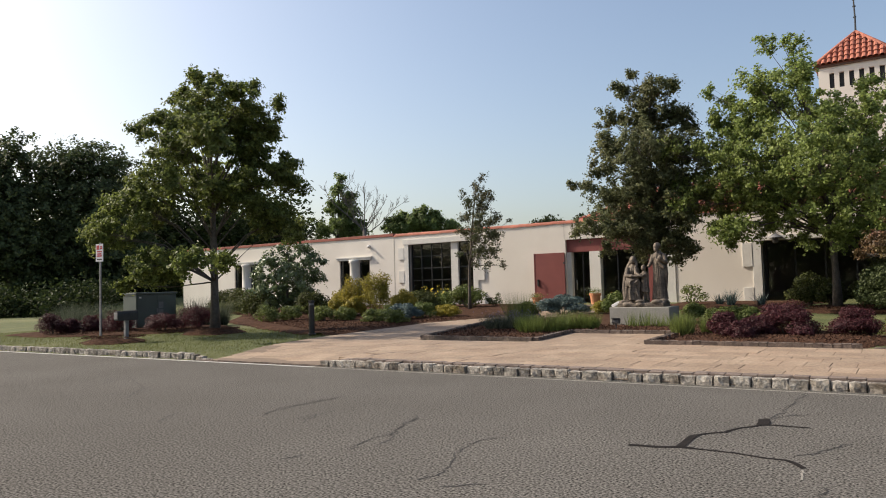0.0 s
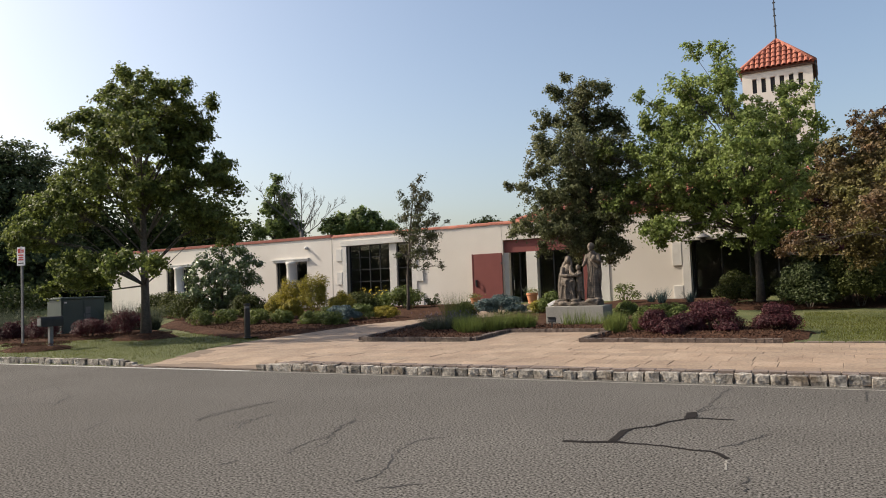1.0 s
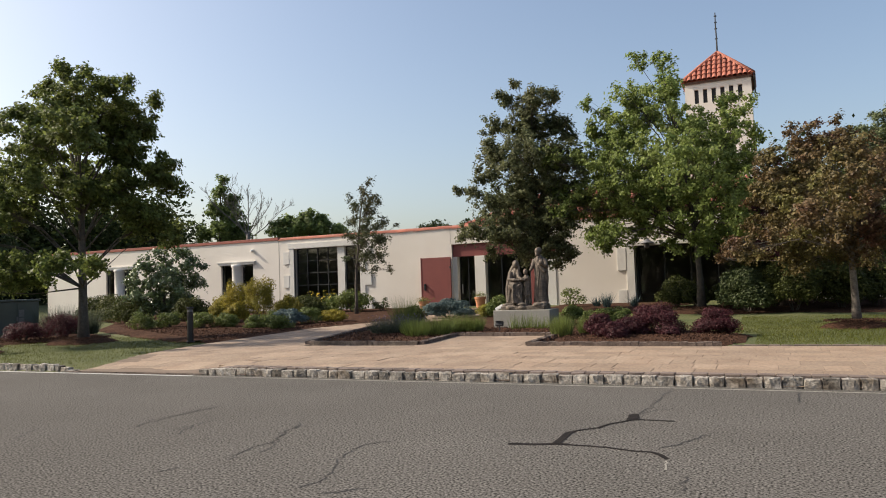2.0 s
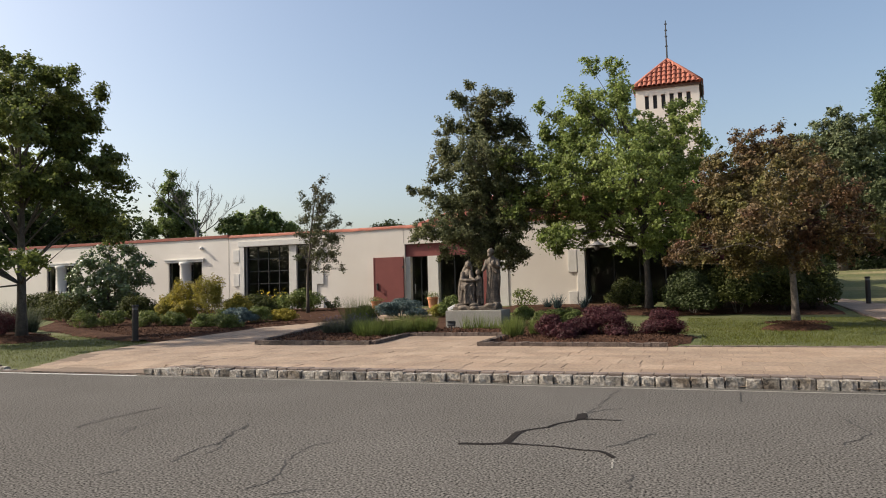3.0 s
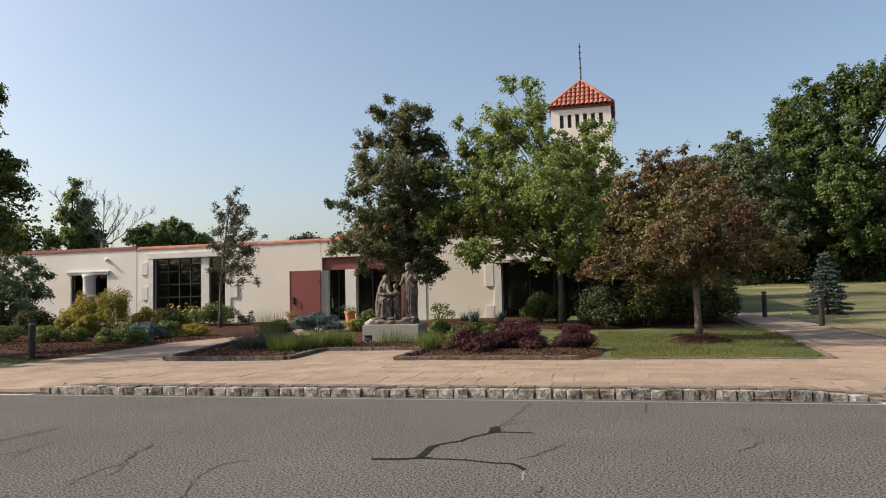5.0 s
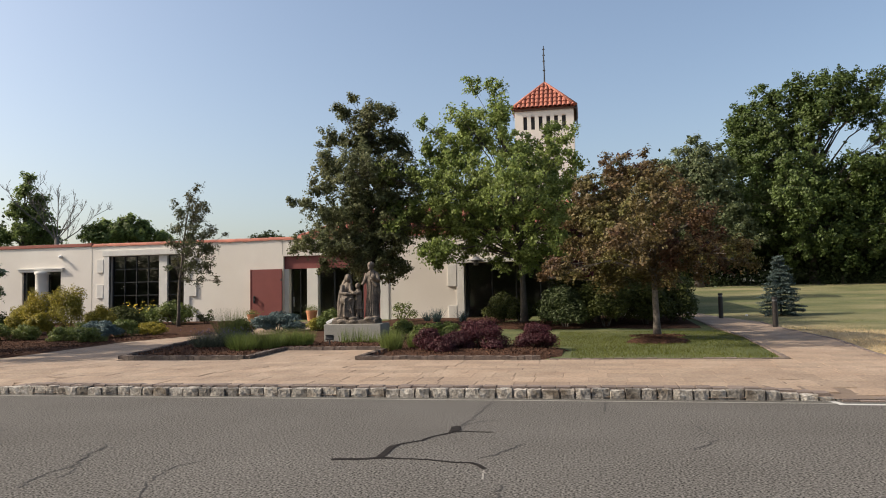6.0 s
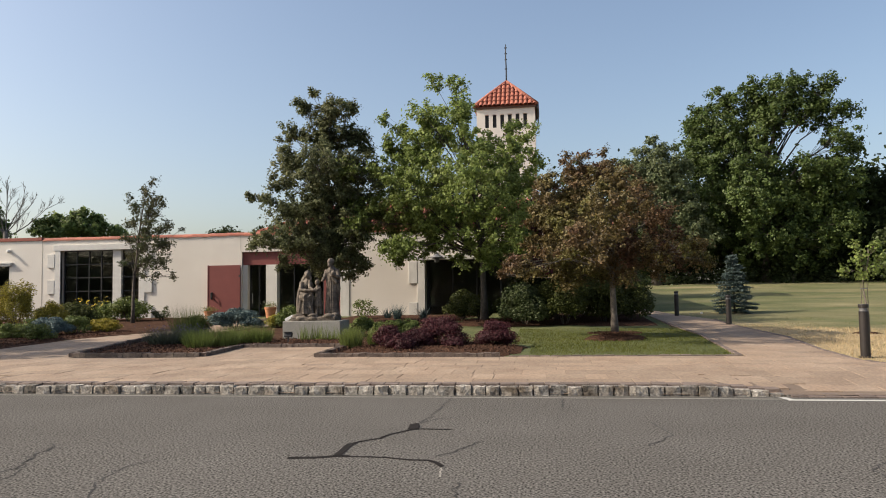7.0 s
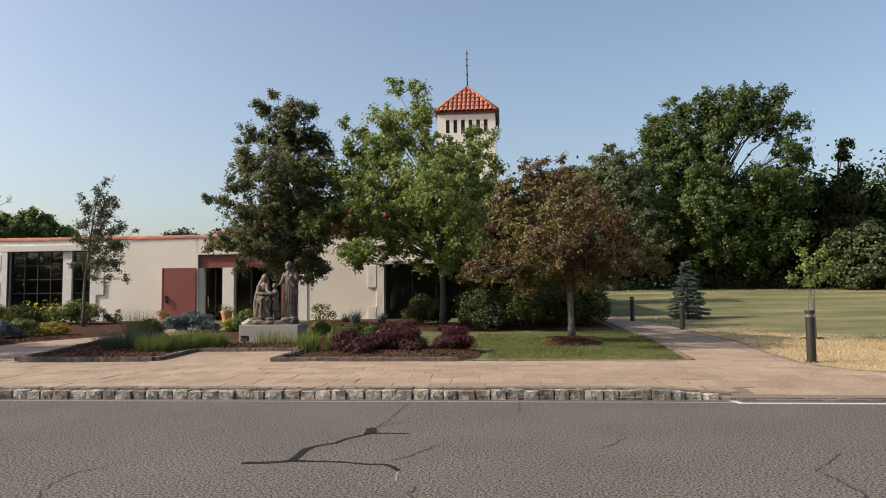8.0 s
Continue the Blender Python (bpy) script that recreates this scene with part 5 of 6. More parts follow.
shrub("azalea_shrub", "sparse pale azalea against the stucco wall", -7.34, 29.6, 1.2, 0.85, M["leaf_box"], 0.10, 230, 170, 12, loose=0.12, stems=9)
shrub("azalea_shrub", "sparse small azalea against the stucco wall", -16.5, 29.9, 0.8, 0.6, M["leaf_sapling"], 0.09, 260, 171, 9, loose=0.12, stems=8)
for k, (px, py, w, h) in enumerate([(-3.13, 29.5, 1.45, 1.05), (-2.3, 28.4, 0.95, 0.8), (-1.2, 29.0, 1.2, 0.9)]):
    shrub("green_shrub", "deep green shrub before the glazed doors", px, py, w, h, M["leaf_yew"], 0.09, 2400, 175 + k, 16, group="shrubs before the glazed doors")
# the first yew takes a lighter leaf colour for the sunlit left end
for k, (px, py, w, h) in enumerate([(-0.5, 25.9, 1.8, 1.4), (0.9, 26.0, 2.0, 1.7), (2.3, 26.6, 2.0, 1.75), (3.3, 27.2, 1.7, 1.6), (1.4, 28.8, 2.6, 2.3), (-0.2, 28.9, 2.2, 2.0), (3.2, 29.6, 2.2, 2.2)]):
    shrub("yew_hedge_shrub", "large dark yew under the crabapple", px, py, w, h, M["leaf_edge"] if k == 0 else M["leaf_yew"], 0.09, 5200, 180 + k, 34, group="yews at the corner", loose=0.13)
shrub("iris_forb", "leafy green perennials under the bay window", -17.7, 29.3, 1.7, 1.0, M["leaf_box"], 0.10, 1500, 190, 16, "plant")
shrub("iris_forb", "leafy green perennials under the bay window", -18.9, 29.6, 1.2, 0.8, M["leaf_lime"], 0.10, 900, 191, 14, "plant")
tuft("yellow_iris", "clump of yellow irises under the bay window", -19.9, 29.5, 0.9, 0.85, M["leaf_box"], 90, 192, 0.035, 0.35, tips=(M["petal_yellow"], 46, 0.13))
tuft("yellow_iris", "clump of yellow irises under the bay window", -19.0, 29.4, 0.5, 0.95, M["leaf_box"], 50, 193, 0.035, 0.35, tips=(M["petal_yellow"], 22, 0.13))
for k, (px, py, w, h) in enumerate([(-9.65, 17.9, 0.95, 0.55), (-9.3, 18.6, 0.75, 0.52)]):
    tuft("lavender", "grey green lavender clump at the bed's edge", px, py, w, h * 0.8, M["leaf_lavender"], 1700, 200 + k, 0.012, 1.0, tips=(M["petal_purple"], 130, 0.05), group="lavender clumps")
tuft("tall_perennial", "tall leafy perennial behind the lavender", -9.9, 19.5, 0.75, 0.9, M["leaf_box"], 800, 204, 0.012, 0.6)
shrub("green_shrub", "dark leafy shrub behind the lavender", -9.9, 20.0, 0.9, 0.7, M["leaf_yew"], 0.06, 1500, 205, 14)
for k, (px, py, w, h) in enumerate([(-8.2, 16.9, 0.75, 0.42), (-7.75, 17.3, 0.7, 0.46), (-7.7, 18.2, 0.8, 0.46), (-7.2, 18.3, 0.6, 0.42), (-8.6, 17.5, 0.75, 0.40), (-4.36, 16.9, 0.55, 0.46), (-3.85, 17.4, 0.5, 0.38)]):
    tuft("lime_perennial", "upright yellow green perennials in the statue bed", px, py, w, h, M["leaf_lime"], 900, 210 + k, 0.014, 0.5, group="perennials in the statue bed")
for k, (px, py, w, h) in enumerate([(-6.25, 19.1, 0.5, 0.42), (-5.85, 19.15, 0.5, 0.45), (-5.5, 19.1, 0.4, 0.36)]):
    tuft("wispy_perennial", "sparse yellow green stems before the pedestal", px, py, w, h, M["leaf_lime"], 90, 240 + k, 0.016, 0.3, group="stems before the pedestal")
for k, (px, py, w, h) in enumerate([(-5.8, 29.1, 0.85, 0.6), (-4.68, 29.0, 0.6, 0.46), (-6.3, 29.6, 0.5, 0.4)]):
    tuft("yucca", "spiky grey green yucca at the foot of the wall", px, py, w, h, M["leaf_blue"], 110, 225 + k, 0.04, 1.0, group="yuccas by the wall", spread=0.3)
for k, (px, py, w, h) in enumerate([(-27.4, 16.0, 1.5, 1.0), (-26.2, 16.5, 1.2, 0.9), (-23.6, 18.4, 1.1, 1.0), (-22.8, 18.9, 0.9, 0.8), (-28.6, 16.2, 1.2, 0.8)]):
    tuft("ornamental_grass", "grey ornamental grass beside the cabinet", px, py, w, h, M["leaf_lavender"], 900, 230 + k, 0.018, 0.7, group="grasses by the cabinet")


# ---- pots and small lights ----
def pot(x, y, z, r, h, seed, flower):
    p = thing("flower_pot", "terracotta pot of plants on the entrance landing", "pot", (x, y, z), 0, "pots by the entrance")
    part("pot", lathe([(r * 0.66, 0), (r * 0.9, h * 0.8), (r * 0.92, h * 0.8), (r, h * 0.82), (r, h), (r * 0.88, h), (r * 0.84, h * 0.9)], 20), M["terracotta"], p, smooth=False)
    rng = np.random.default_rng(seed)
    q = rng.normal(size=(220, 3)) * np.array([r * 0.6, r * 0.6, h * 0.16]) + np.array([0, 0, h * 1.15])
    leaf_mesh("foliage", q, 0.07, 0.045, M["leaf_lime"], p, rng)
    q = rng.normal(size=(40, 3)) * np.array([r * 0.6, r * 0.6, h * 0.12]) + np.array([0, 0, h * 1.28])
    leaf_mesh("blossom", q, 0.05, 0.045, flower, p, rng)


pot(-12.25, 31.75, 0.43, 0.27, 0.55, 1, M["petal_white"])
pot(-15.0, 31.3, 0.43, 0.24, 0.42, 2, M["terracotta"])
spot = thing("garden_spotlight", "small black spotlight on a stake in the bed", "light", (-6.28, 17.85, 0.25))
part("stake", boxes((-0.015, -0.015, -0.05, 0.015, 0.015, 0.16)), M["dark_frame"], spot)
bm = boxes((-0.10, -0.05, 0.16, 0.10, 0.05, 0.28), bevel=0.012)
bmesh.ops.rotate(bm, cent=(0, 0, 0.2), verts=bm.verts, matrix=Matrix.Rotation(radians(-18), 3, "X"))
part("lamp_head", bm, M["dark_frame"], spot)
part("visor", boxes((-0.105, -0.08, 0.285, 0.105, 0.05, 0.295)), M["dark_frame"], spot)
flood = thing("floodlight", "small white floodlight beside the pedestal top", "light", (-7.08, 20.1, 0.22))
part("stem", boxes((-0.015, -0.015, -0.05, 0.015, 0.015, 0.56)), M["galvanised"], flood)
bm = boxes((-0.13, -0.05, -0.04, 0.13, 0.05, 0.05), bevel=0.012)
bmesh.ops.rotate(bm, verts=bm.verts, matrix=Matrix.Rotation(radians(-28), 3, "Y"))
bmesh.ops.translate(bm, verts=bm.verts, vec=(0.02, -0.02, 0.6))
part("lamp_head", bm, M["white_metal"], flood)
box_on_lawn = thing("valve_cover", "small white utility cap in the lawn", "cap", (6.6, 31.2, level(6.6, 31.2)))
part("cap", lathe([(0.05, 0), (0.05, 0.05), (0.035, 0.07)], 12), M["white_metal"], box_on_lawn)

# small blue spruce
sp = thing("spruce_tree", "young conical blue spruce on the lawn", "tree", (7.96, 31.4, level(7.96, 31.4)))
bm = bmesh.new()
tube(bm, [Vector((0, 0, -0.05)), Vector((0.01, 0, 1.1)), Vector((0, 0, 2.5))], [0.05, 0.03, 0.006], 8)
part("trunk", bm, M["bark"], sp)
rng = np.random.default_rng(77)
limb, pts = bmesh.new(), []
for k in range(17):
    z = 0.14 + 2.2 * (k / 16) ** 0.9
    R = 0.92 * (1 - z / 2.6) ** 0.85 + 0.05
    for q in range(9 if k < 12 else 6):
        a = 2 * math.pi * q / 9 + k * 0.9 + rng.normal() * 0.15
        r = R * rng.uniform(0.8, 1.12)
        end = Vector((r * math.cos(a), r * math.sin(a), z - 0.10 * r + 0.06 * rng.normal()))
        tube(limb, [Vector((0, 0, z)), Vector((0, 0, z)).lerp(end, 0.6) + Vector((0, 0, -0.02)), end], [0.012, 0.008, 0.003], 4)
        m = int(240 * r + 30)
        t = rng.uniform(0.15, 1.0, m)
        base = np.array([0, 0, z]) * (1 - t)[:, None] + np.array(end) * t[:, None]
        pts.append(base + rng.normal(size=(m, 3)) * np.array([0.045, 0.045, 0.02]))
part("limb", limb, M["bark"], sp)
leaf_mesh("crown", np.concatenate(pts), 0.09, 0.03, M["leaf_spruce"], sp, rng, droop=0.05)

# stakes and ties of the new sapling
st = thing("sapling_stake", "pair of thin stakes holding the new sapling", "stake", (8.75, 20.85, level(8.75, 20.85)))
for dx in (-0.09, 0.10):
    bm = bmesh.new()
    tube(bm, [Vector((dx, 0.05, -0.1)), Vector((dx * 0.8, 0.05, 1.35))], [0.012, 0.010], 6)
    part("stake", bm, M["bark_pale"], st)
part("tie", boxes((-0.09, 0.03, 1.2, 0.09, 0.07, 1.22)), M["galvanised"], st)


# ---- bare tree behind the building ----
def bare_tree(at, bearing, fork_z, leaders, seed):
    """A dead tree that forks low: (across, up) reach of each leader over the fork."""
    root = thing("bare_tree", "leafless grey dead tree beyond the flat roof", "tree", at, bearing)
    rr = random.Random(seed)
    trunk_bm, limb_bm = bmesh.new(), bmesh.new()
    fork = Vector((0, 0, fork_z))
    tube(trunk_bm, [Vector((0.3, 0, -0.2)), Vector((0.1, 0.1, fork_z * 0.5)), fork], [0.34, 0.28, 0.22], 8)

    def grow(p, d, ln, r, depth):
        pts = [p]
        for k in range(4):
            d = (d + Vector((rr.gauss(0, 0.09), rr.gauss(0, 0.09), 0.05))).normalized()
            pts.append(pts[-1] + d * ln / 4)
        tube(limb_bm, pts, [max(0.013, r * q) for q in (1, 0.85, 0.7, 0.55, 0.4)], 5)
        if depth:
            for k in range(rr.choice((3, 4, 5))):
                q = pts[rr.choice((1, 2, 2, 3, 3, 4))]
                side = Vector((rr.gauss(0, 0.55), rr.gauss(0, 0.4), rr.gauss(0.18, 0.25)))
                grow(q, (d + side).normalized(), ln * rr.uniform(0.32, 0.55), r * 0.5, depth - 1)

    for u, z in leaders:
        d = Vector((u, rr.gauss(0, 0.8), z))
        grow(fork - Vector((0, 0, rr.uniform(0.1, 1.2))), d.normalized(), d.length * 0.72, 0.075, 3)
    trunk = part("trunk", trunk_bm, M["dead_wood"], root, smooth=True)
    part("limb", limb_bm, M["dead_wood"], trunk)


bare_tree((-57.2, 70.0, 2.4), 39.3, 6.6, [(-0.6, 7.6), (1.2, 7.2), (2.5, 5.6), (4.0, 5.1), (5.6, 4.2), (-4.4, 5.6), (-6.6, 4.8)], 6)


# ---- thickets that close the woods ----
def thicket(name, label, path, h, leaf, n, size, seed, depth=4.0, low=0.3):
    """Dense undergrowth along a line of the plan, uneven in height."""
    rng = np.random.default_rng(seed)
    P = np.array(path, float)
    seg = np.hypot(*np.diff(P, axis=0).T)
    cum = np.r_[0, np.cumsum(seg)]
    total = cum[-1]
    m = int(total * 3.2)
    s = rng.uniform(0, total, m)
    cx_, cy_ = np.interp(s, cum, P[:, 0]) + rng.normal(size=m) * depth * 0.3, np.interp(s, cum, P[:, 1]) + rng.normal(size=m) * depth * 0.5
    top = h * (0.7 + 0.3 * np.sin(s * 0.9 + seed) * np.sin(s * 0.37))
    cz = rng.uniform(low, 1, m) * top
    ground_z = np.array([level(a, b) for a, b in zip(cx_, cy_)])
    C = np.stack([cx_, cy_, ground_z + cz], 1)
    pick = rng.integers(m, size=n)
    pos = C[pick] + rng.normal(size=(n, 3)) * np.array([0.9, 0.9, 0.6]) * (h / 8 + 0.35)
    pos[:, 2] = np.maximum(pos[:, 2], np.array([level(a, b) for a, b in pos[:, :2]]) + 0.05)
    root = thing(name, label, "woods", kind="stuff")
    leaf_mesh("foliage", pos, size, size * 0.65, leaf, root, rng)
    bm = bmesh.new()
    for k in range(int(total / 2.2)):
        i = rng.integers(m)
        c = Vector(C[i])
        tube(bm, [Vector((c.x, c.y, ground_z[i] - 0.1)), Vector((c.x + rng.normal() * 0.2, c.y, ground_z[i] + cz[i] * 0.6)), c], [0.14, 0.10, 0.03], 6)
    part("trunk", bm, M["bark"], root)


thicket("far_thicket", "woods closing the far side of the lawn, shade in their leaf colour", [(0, 66), (12, 68), (24, 68), (36, 64), (60, 52)], 7.0, M["leaf_wood_shade"], 42000, 0.40, 61, 5)
thicket("far_thicket", "tall woods behind the edge trees, shade in their leaf colour", [(2, 72), (14, 75), (28, 75), (50, 70)], 13, M["leaf_wood_shade"], 48000, 0.5, 62, 5)
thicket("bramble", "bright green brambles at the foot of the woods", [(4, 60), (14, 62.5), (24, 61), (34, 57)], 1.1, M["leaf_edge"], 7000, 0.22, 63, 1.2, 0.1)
# added thicket: its dark leaves stand for the ash's shaded lower crown
thicket("far_thicket", "dark-leaved thicket standing in for the shade under the tall trees", [(3, 63), (12, 64.5), (22, 64), (33, 60)], 5.5, M["leaf_wood_shade"], 30000, 0.34, 68, 3, 0.1)
thicket("west_thicket", "woods beside the road, with shade in their leaf colour", [(-105, 20), (-87, 31), (-73, 42), (-64, 52), (-73, 73)], 12, M["leaf_wood_shade"], 60000, 0.55, 64, 6)
thicket("west_thicket", "low undergrowth beside the road, shade in its leaf colour", [(-95, 22), (-73, 35), (-61, 46)], 4.2, M["leaf_wood_shade"], 30000, 0.4, 65, 3, 0.1)
# out of view behind the camera, added to darken the window reflections
thicket("street_thicket", "unseen trees added across the road for the windows to reflect", [(-118, 0), (-112, -24), (-70, -34), (-20, -30), (20, -30), (60, -34)], 10.0, M["leaf_wood_shade"], 46000, 0.7, 67, 5)
# added strip of dark leaves that stands for shade over the lawn's far edge
thicket("west_thicket", "low undergrowth added at the lawn's edge, coloured dark as shade", [(-78, 14), (-56, 21), (-45, 29)], 2.6, M["leaf_wood_shade"], 20000, 0.26, 69, 2.5, 0.1)
thicket("far_thicket", "distant green woods behind the building", [(-110, 95), (-75, 92), (-50, 95), (-25, 110), (0, 112)], 5.5, M["leaf_ash"], 26000, 0.6, 66, 6)


# ---- road marks ----
white = thing("edge_line", "worn white edge line along the road", "road marking", kind="structure")
ribbon("line", wander([(-60, 10.2), (-9.5, 10.2)], 1.0, 0.004, 1), [0.09] * 200, 0.004, M["road_paint"], "", "", white)
ribbon("line", wander([(3.35, 10.02), (30, 9.8)], 1.0, 0.004, 2), [0.11] * 200, 0.004, M["road_paint"], "", "", white)
ribbon("faded_line", wander([(-9.5, 10.18), (3.35, 10.1)], 0.5, 0.004, 3), [0.05] * 200, 0.003, M["road_paint_faded"], "", "", white)
ribbon("line_end", [(3.36, 10.25), (3.42, 9.98)], [0.1, 0.1], 0.005, M["road_paint"], "", "", white)
seal = thing("sealed_crack", "branching crack filled with black sealer in the asphalt", "road crack", kind="structure")
ribbon("sealer", wander([(-2.03, 6.3), (-1.8, 6.34), (-1.6, 6.41), (-1.38, 6.4), (-1.16, 6.39), (-0.92, 6.31), (-0.76, 6.31), (-0.66, 6.21), (-0.6, 6.09)], 0.06, 0.004, 4), [0.07 if k < 8 else 0.035 if k < 18 else 0.05 for k in range(200)], 0.004, M["sealer"], "", "", seal)
ribbon("sealer", wander([(-1.61, 6.42), (-1.62, 6.66), (-1.62, 6.93), (-1.54, 7.08), (-1.4, 7.23), (-1.36, 7.4), (-1.24, 7.58), (-1.16, 7.72), (-1.08, 7.75), (-0.9, 7.74), (-0.74, 7.74)], 0.06, 0.004, 5), [0.075 if k < 9 else 0.035 for k in range(200)], 0.005, M["sealer"], "", "", seal)
ribbon("sealer", [(-1.17, 7.7), (-1.16, 7.85), (-1.19, 8.0), (-1.17, 8.08)], [0.09, 0.12, 0.11, 0.04], 0.006, M["sealer"], "", "", seal)
ribbon("chalk_mark", wander([(-0.6, 6.04), (-0.58, 5.88), (-0.57, 5.74)], 0.04, 0.006, 6), [0.016] * 40, 0.004, M["road_paint_faded"], "", "", seal)
FINE = [[(-10.76, 5.15), (-10.79, 5.64), (-10.46, 5.96), (-9.6, 6.4)], [(-9.58, 6.45), (-9.99, 6.91), (-11.66, 7.77)], [(-6.39, 5.98), (-6.53, 6.49), (-6.46, 7.35)], [(-5.57, 5.85), (-5.75, 6.27)], [(-4.1, 5.4), (-4.18, 5.62), (-4.49, 6.28), (-4.51, 6.52), (-4.37, 6.58)], [(-4.49, 6.4), (-4.65, 6.75)], [(-3.04, 4.48), (-2.98, 4.79), (-3.28, 5.4), (-3.34, 5.94), (-3.14, 6.12)], [(-4.48, 4.52), (-4.43, 4.71)], [(-0.72, 6.48), (-0.55, 6.67), (-0.47, 6.96), (-0.34, 7.12)], [(-0.39, 5.59), (-0.39, 5.2)], [(-2.78, 4.4), (-2.52, 4.61)], [(-1.12, 8.1), (-1.0, 8.35), (-0.8, 8.5)], [(1.2, 7.0), (1.5, 7.6), (1.4, 8.3)], [(2.6, 5.0), (2.9, 5.6), (2.8, 6.2), (3.3, 6.9)], [(-7.6, 4.6), (-7.2, 5.2), (-7.5, 5.7)], [(0.5, 10.0), (0.45, 9.2)], [(-1.05, 9.9), (-1.08, 8.9), (-1.15, 8.1)]]
FINE += [[(-11.01, 5.89), (-10.86, 6.39), (-11.74, 7.80)], [(-9.33, 6.22), (-9.86, 6.71), (-10.10, 7.11)], [(-6.41, 6.07), (-6.46, 6.71), (-6.42, 7.53)], [(-5.80, 5.96), (-5.76, 6.62)], [(-4.19, 5.03), (-4.33, 5.54), (-4.26, 5.79), (-4.53, 6.32)], [(-6.86, 8.22), (-6.63, 8.65)]]
fine = thing("fine_cracks", "fine dry cracks wandering across the asphalt", "road crack", kind="structure")
for k, line in enumerate(FINE):
    ribbon("crack_line", wander(line, 0.07, 0.018, 20 + k), [0.010 + 0.014 * ((i * 7 + k) % 5) / 5 for i in range(400)], 0.003, M["crack"], "", "", fine)

# ---- kerbs ----
kerb(-60, -13.0, 10.52, (0, 0.5))
kerb(-9.68, 3.5, 10.40, (0.3, 0.9))


# ---- paving ----
def spans_at(y):
    """Paved stretches across the plan at y."""
    out = []
    left = float(np.interp(y, [10.3, 14.6, 20.7, 22.9, 26, 32], [-12.65, -13.67, -14.1, -13.4, -12.7, -12.7]))
    right = float(np.interp(y, [11.6, 12.1, 12.4, 13, 13.9, 16, 19.7, 27.6, 31, 40], [30, 9, 6.6, 6.05, 5.72, 5.85, 6.3, 6.26, 5.37, 3.4]))
    if y < 14.82:
        out.append((left, right))
    else:
        if y < 30.7:
            out.append((left, float(np.interp(y, [14.8, 15.1, 18, 20.3, 23, 26, 32], [-10.15, -10.35, -11.0, -11.6, -11.2, -10.2, -9.7]))))
        if y < 17.15:
            out.append((-7.25, -4.55))
        out.append((float(np.interp(y, [14.4, 21, 30.8, 40], [4.04, 4.5, 4.3, 2.4])), right))
    return out


bed_bm = bmesh.new()
yy = 10.33
while yy < 40:
    for a, b in spans_at(yy + 0.2):
        n = max(1, int((b - a) / 0.8))
        for k in range(n):
            p, q = a + (b - a) * k / n, a + (b - a) * (k + 1) / n
            bed_bm.faces.new([bed_bm.verts.new((px, py, max(level(px, py), 0.002) + 0.026)) for px, py in ((p, yy), (q, yy), (q, yy + 0.4), (p, yy + 0.4))])
    yy += 0.4
pavement = tagged(finish("pavement", bed_bm, M["joint_sand"]), "plaza and paths of buff paving slabs with dark joints", "pavement", kind="structure")


def slab_mesh(rng):
    bm = boxes((-0.5, -0.5, -1, 0.5, 0.5, 0))
    for v in bm.verts:
        if v.co.z > -0.5:
            v.co.z += rng.gauss(0, 0.05)
    r = bmesh.ops.inset_region(bm, faces=[f for f in bm.faces if f.normal.z > 0.9], thickness=0.018, depth=0.10)
    me = bpy.data.meshes.new("paving_slab")
    bm.to_mesh(me)
    bm.free()
    me.materials.append(M["paver"])
    return me


rp = random.Random(8)
SLABS = [slab_mesh(rp) for _ in range(8)]
rest_v, rest_f = [], []
near = 0
y = 10.64
while y < 38:
    d = rp.choice((0.34, 0.46, 0.46, 0.58))
    for a, b in spans_at(y + d / 2):
        x = a
        while x < b - 0.05:
            w = min(rp.choice((0.34, 0.46, 0.58, 0.70, 0.82)), b - x)
            if b - x - w < 0.12:
                w = b - x
            xm, ym = x + w / 2, y + d / 2
            za, zb = level(xm, y), level(xm, y + d)
            z = (za + zb) / 2 + 0.030 + rp.gauss(0, 0.0015)
            if near < 300 and ym < 15 and -9.6 < xm < 8:
                ob = new("paving_slab", rp.choice(SLABS))
                ob.matrix_world = Matrix.Translation((xm, ym, z)) @ Matrix.Rotation(math.atan2(zb - za, d), 4, "X") @ Matrix.Diagonal((w - 0.005, d - 0.006, 0.035, 1))
                ob.parent = pavement
                near += 1
            else:
                i = len(rest_v)
                g = 0.004
                for px, py, pz in ((x + g, y + g, za), (x + w - g, y + g, za), (x + w - g, y + d - g, zb), (x + g, y + d - g, zb)):
                    rest_v.append((px, py, pz + z - (za + zb) / 2))
                for px, py, pz in ((x + g, y + g, za), (x + w - g, y + g, za), (x + w - g, y + d - g, zb), (x + g, y + d - g, zb)):
                    rest_v.append((px, py, pz - 0.01))
                rest_f += [(i, i + 1, i + 2, i + 3), (i, i + 4, i + 5, i + 1), (i + 1, i + 5, i + 6, i + 2), (i + 2, i + 6, i + 7, i + 3), (i + 3, i + 7, i + 4, i)]
            x += w
    y += d
me = bpy.data.meshes.new("paving_slabs")
me.from_pydata(rest_v, [], rest_f)
me.materials.append(M["paver"])
ob = new("paving_slabs", me)
ob.parent = pavement
tagged(ob, kind="stuff")


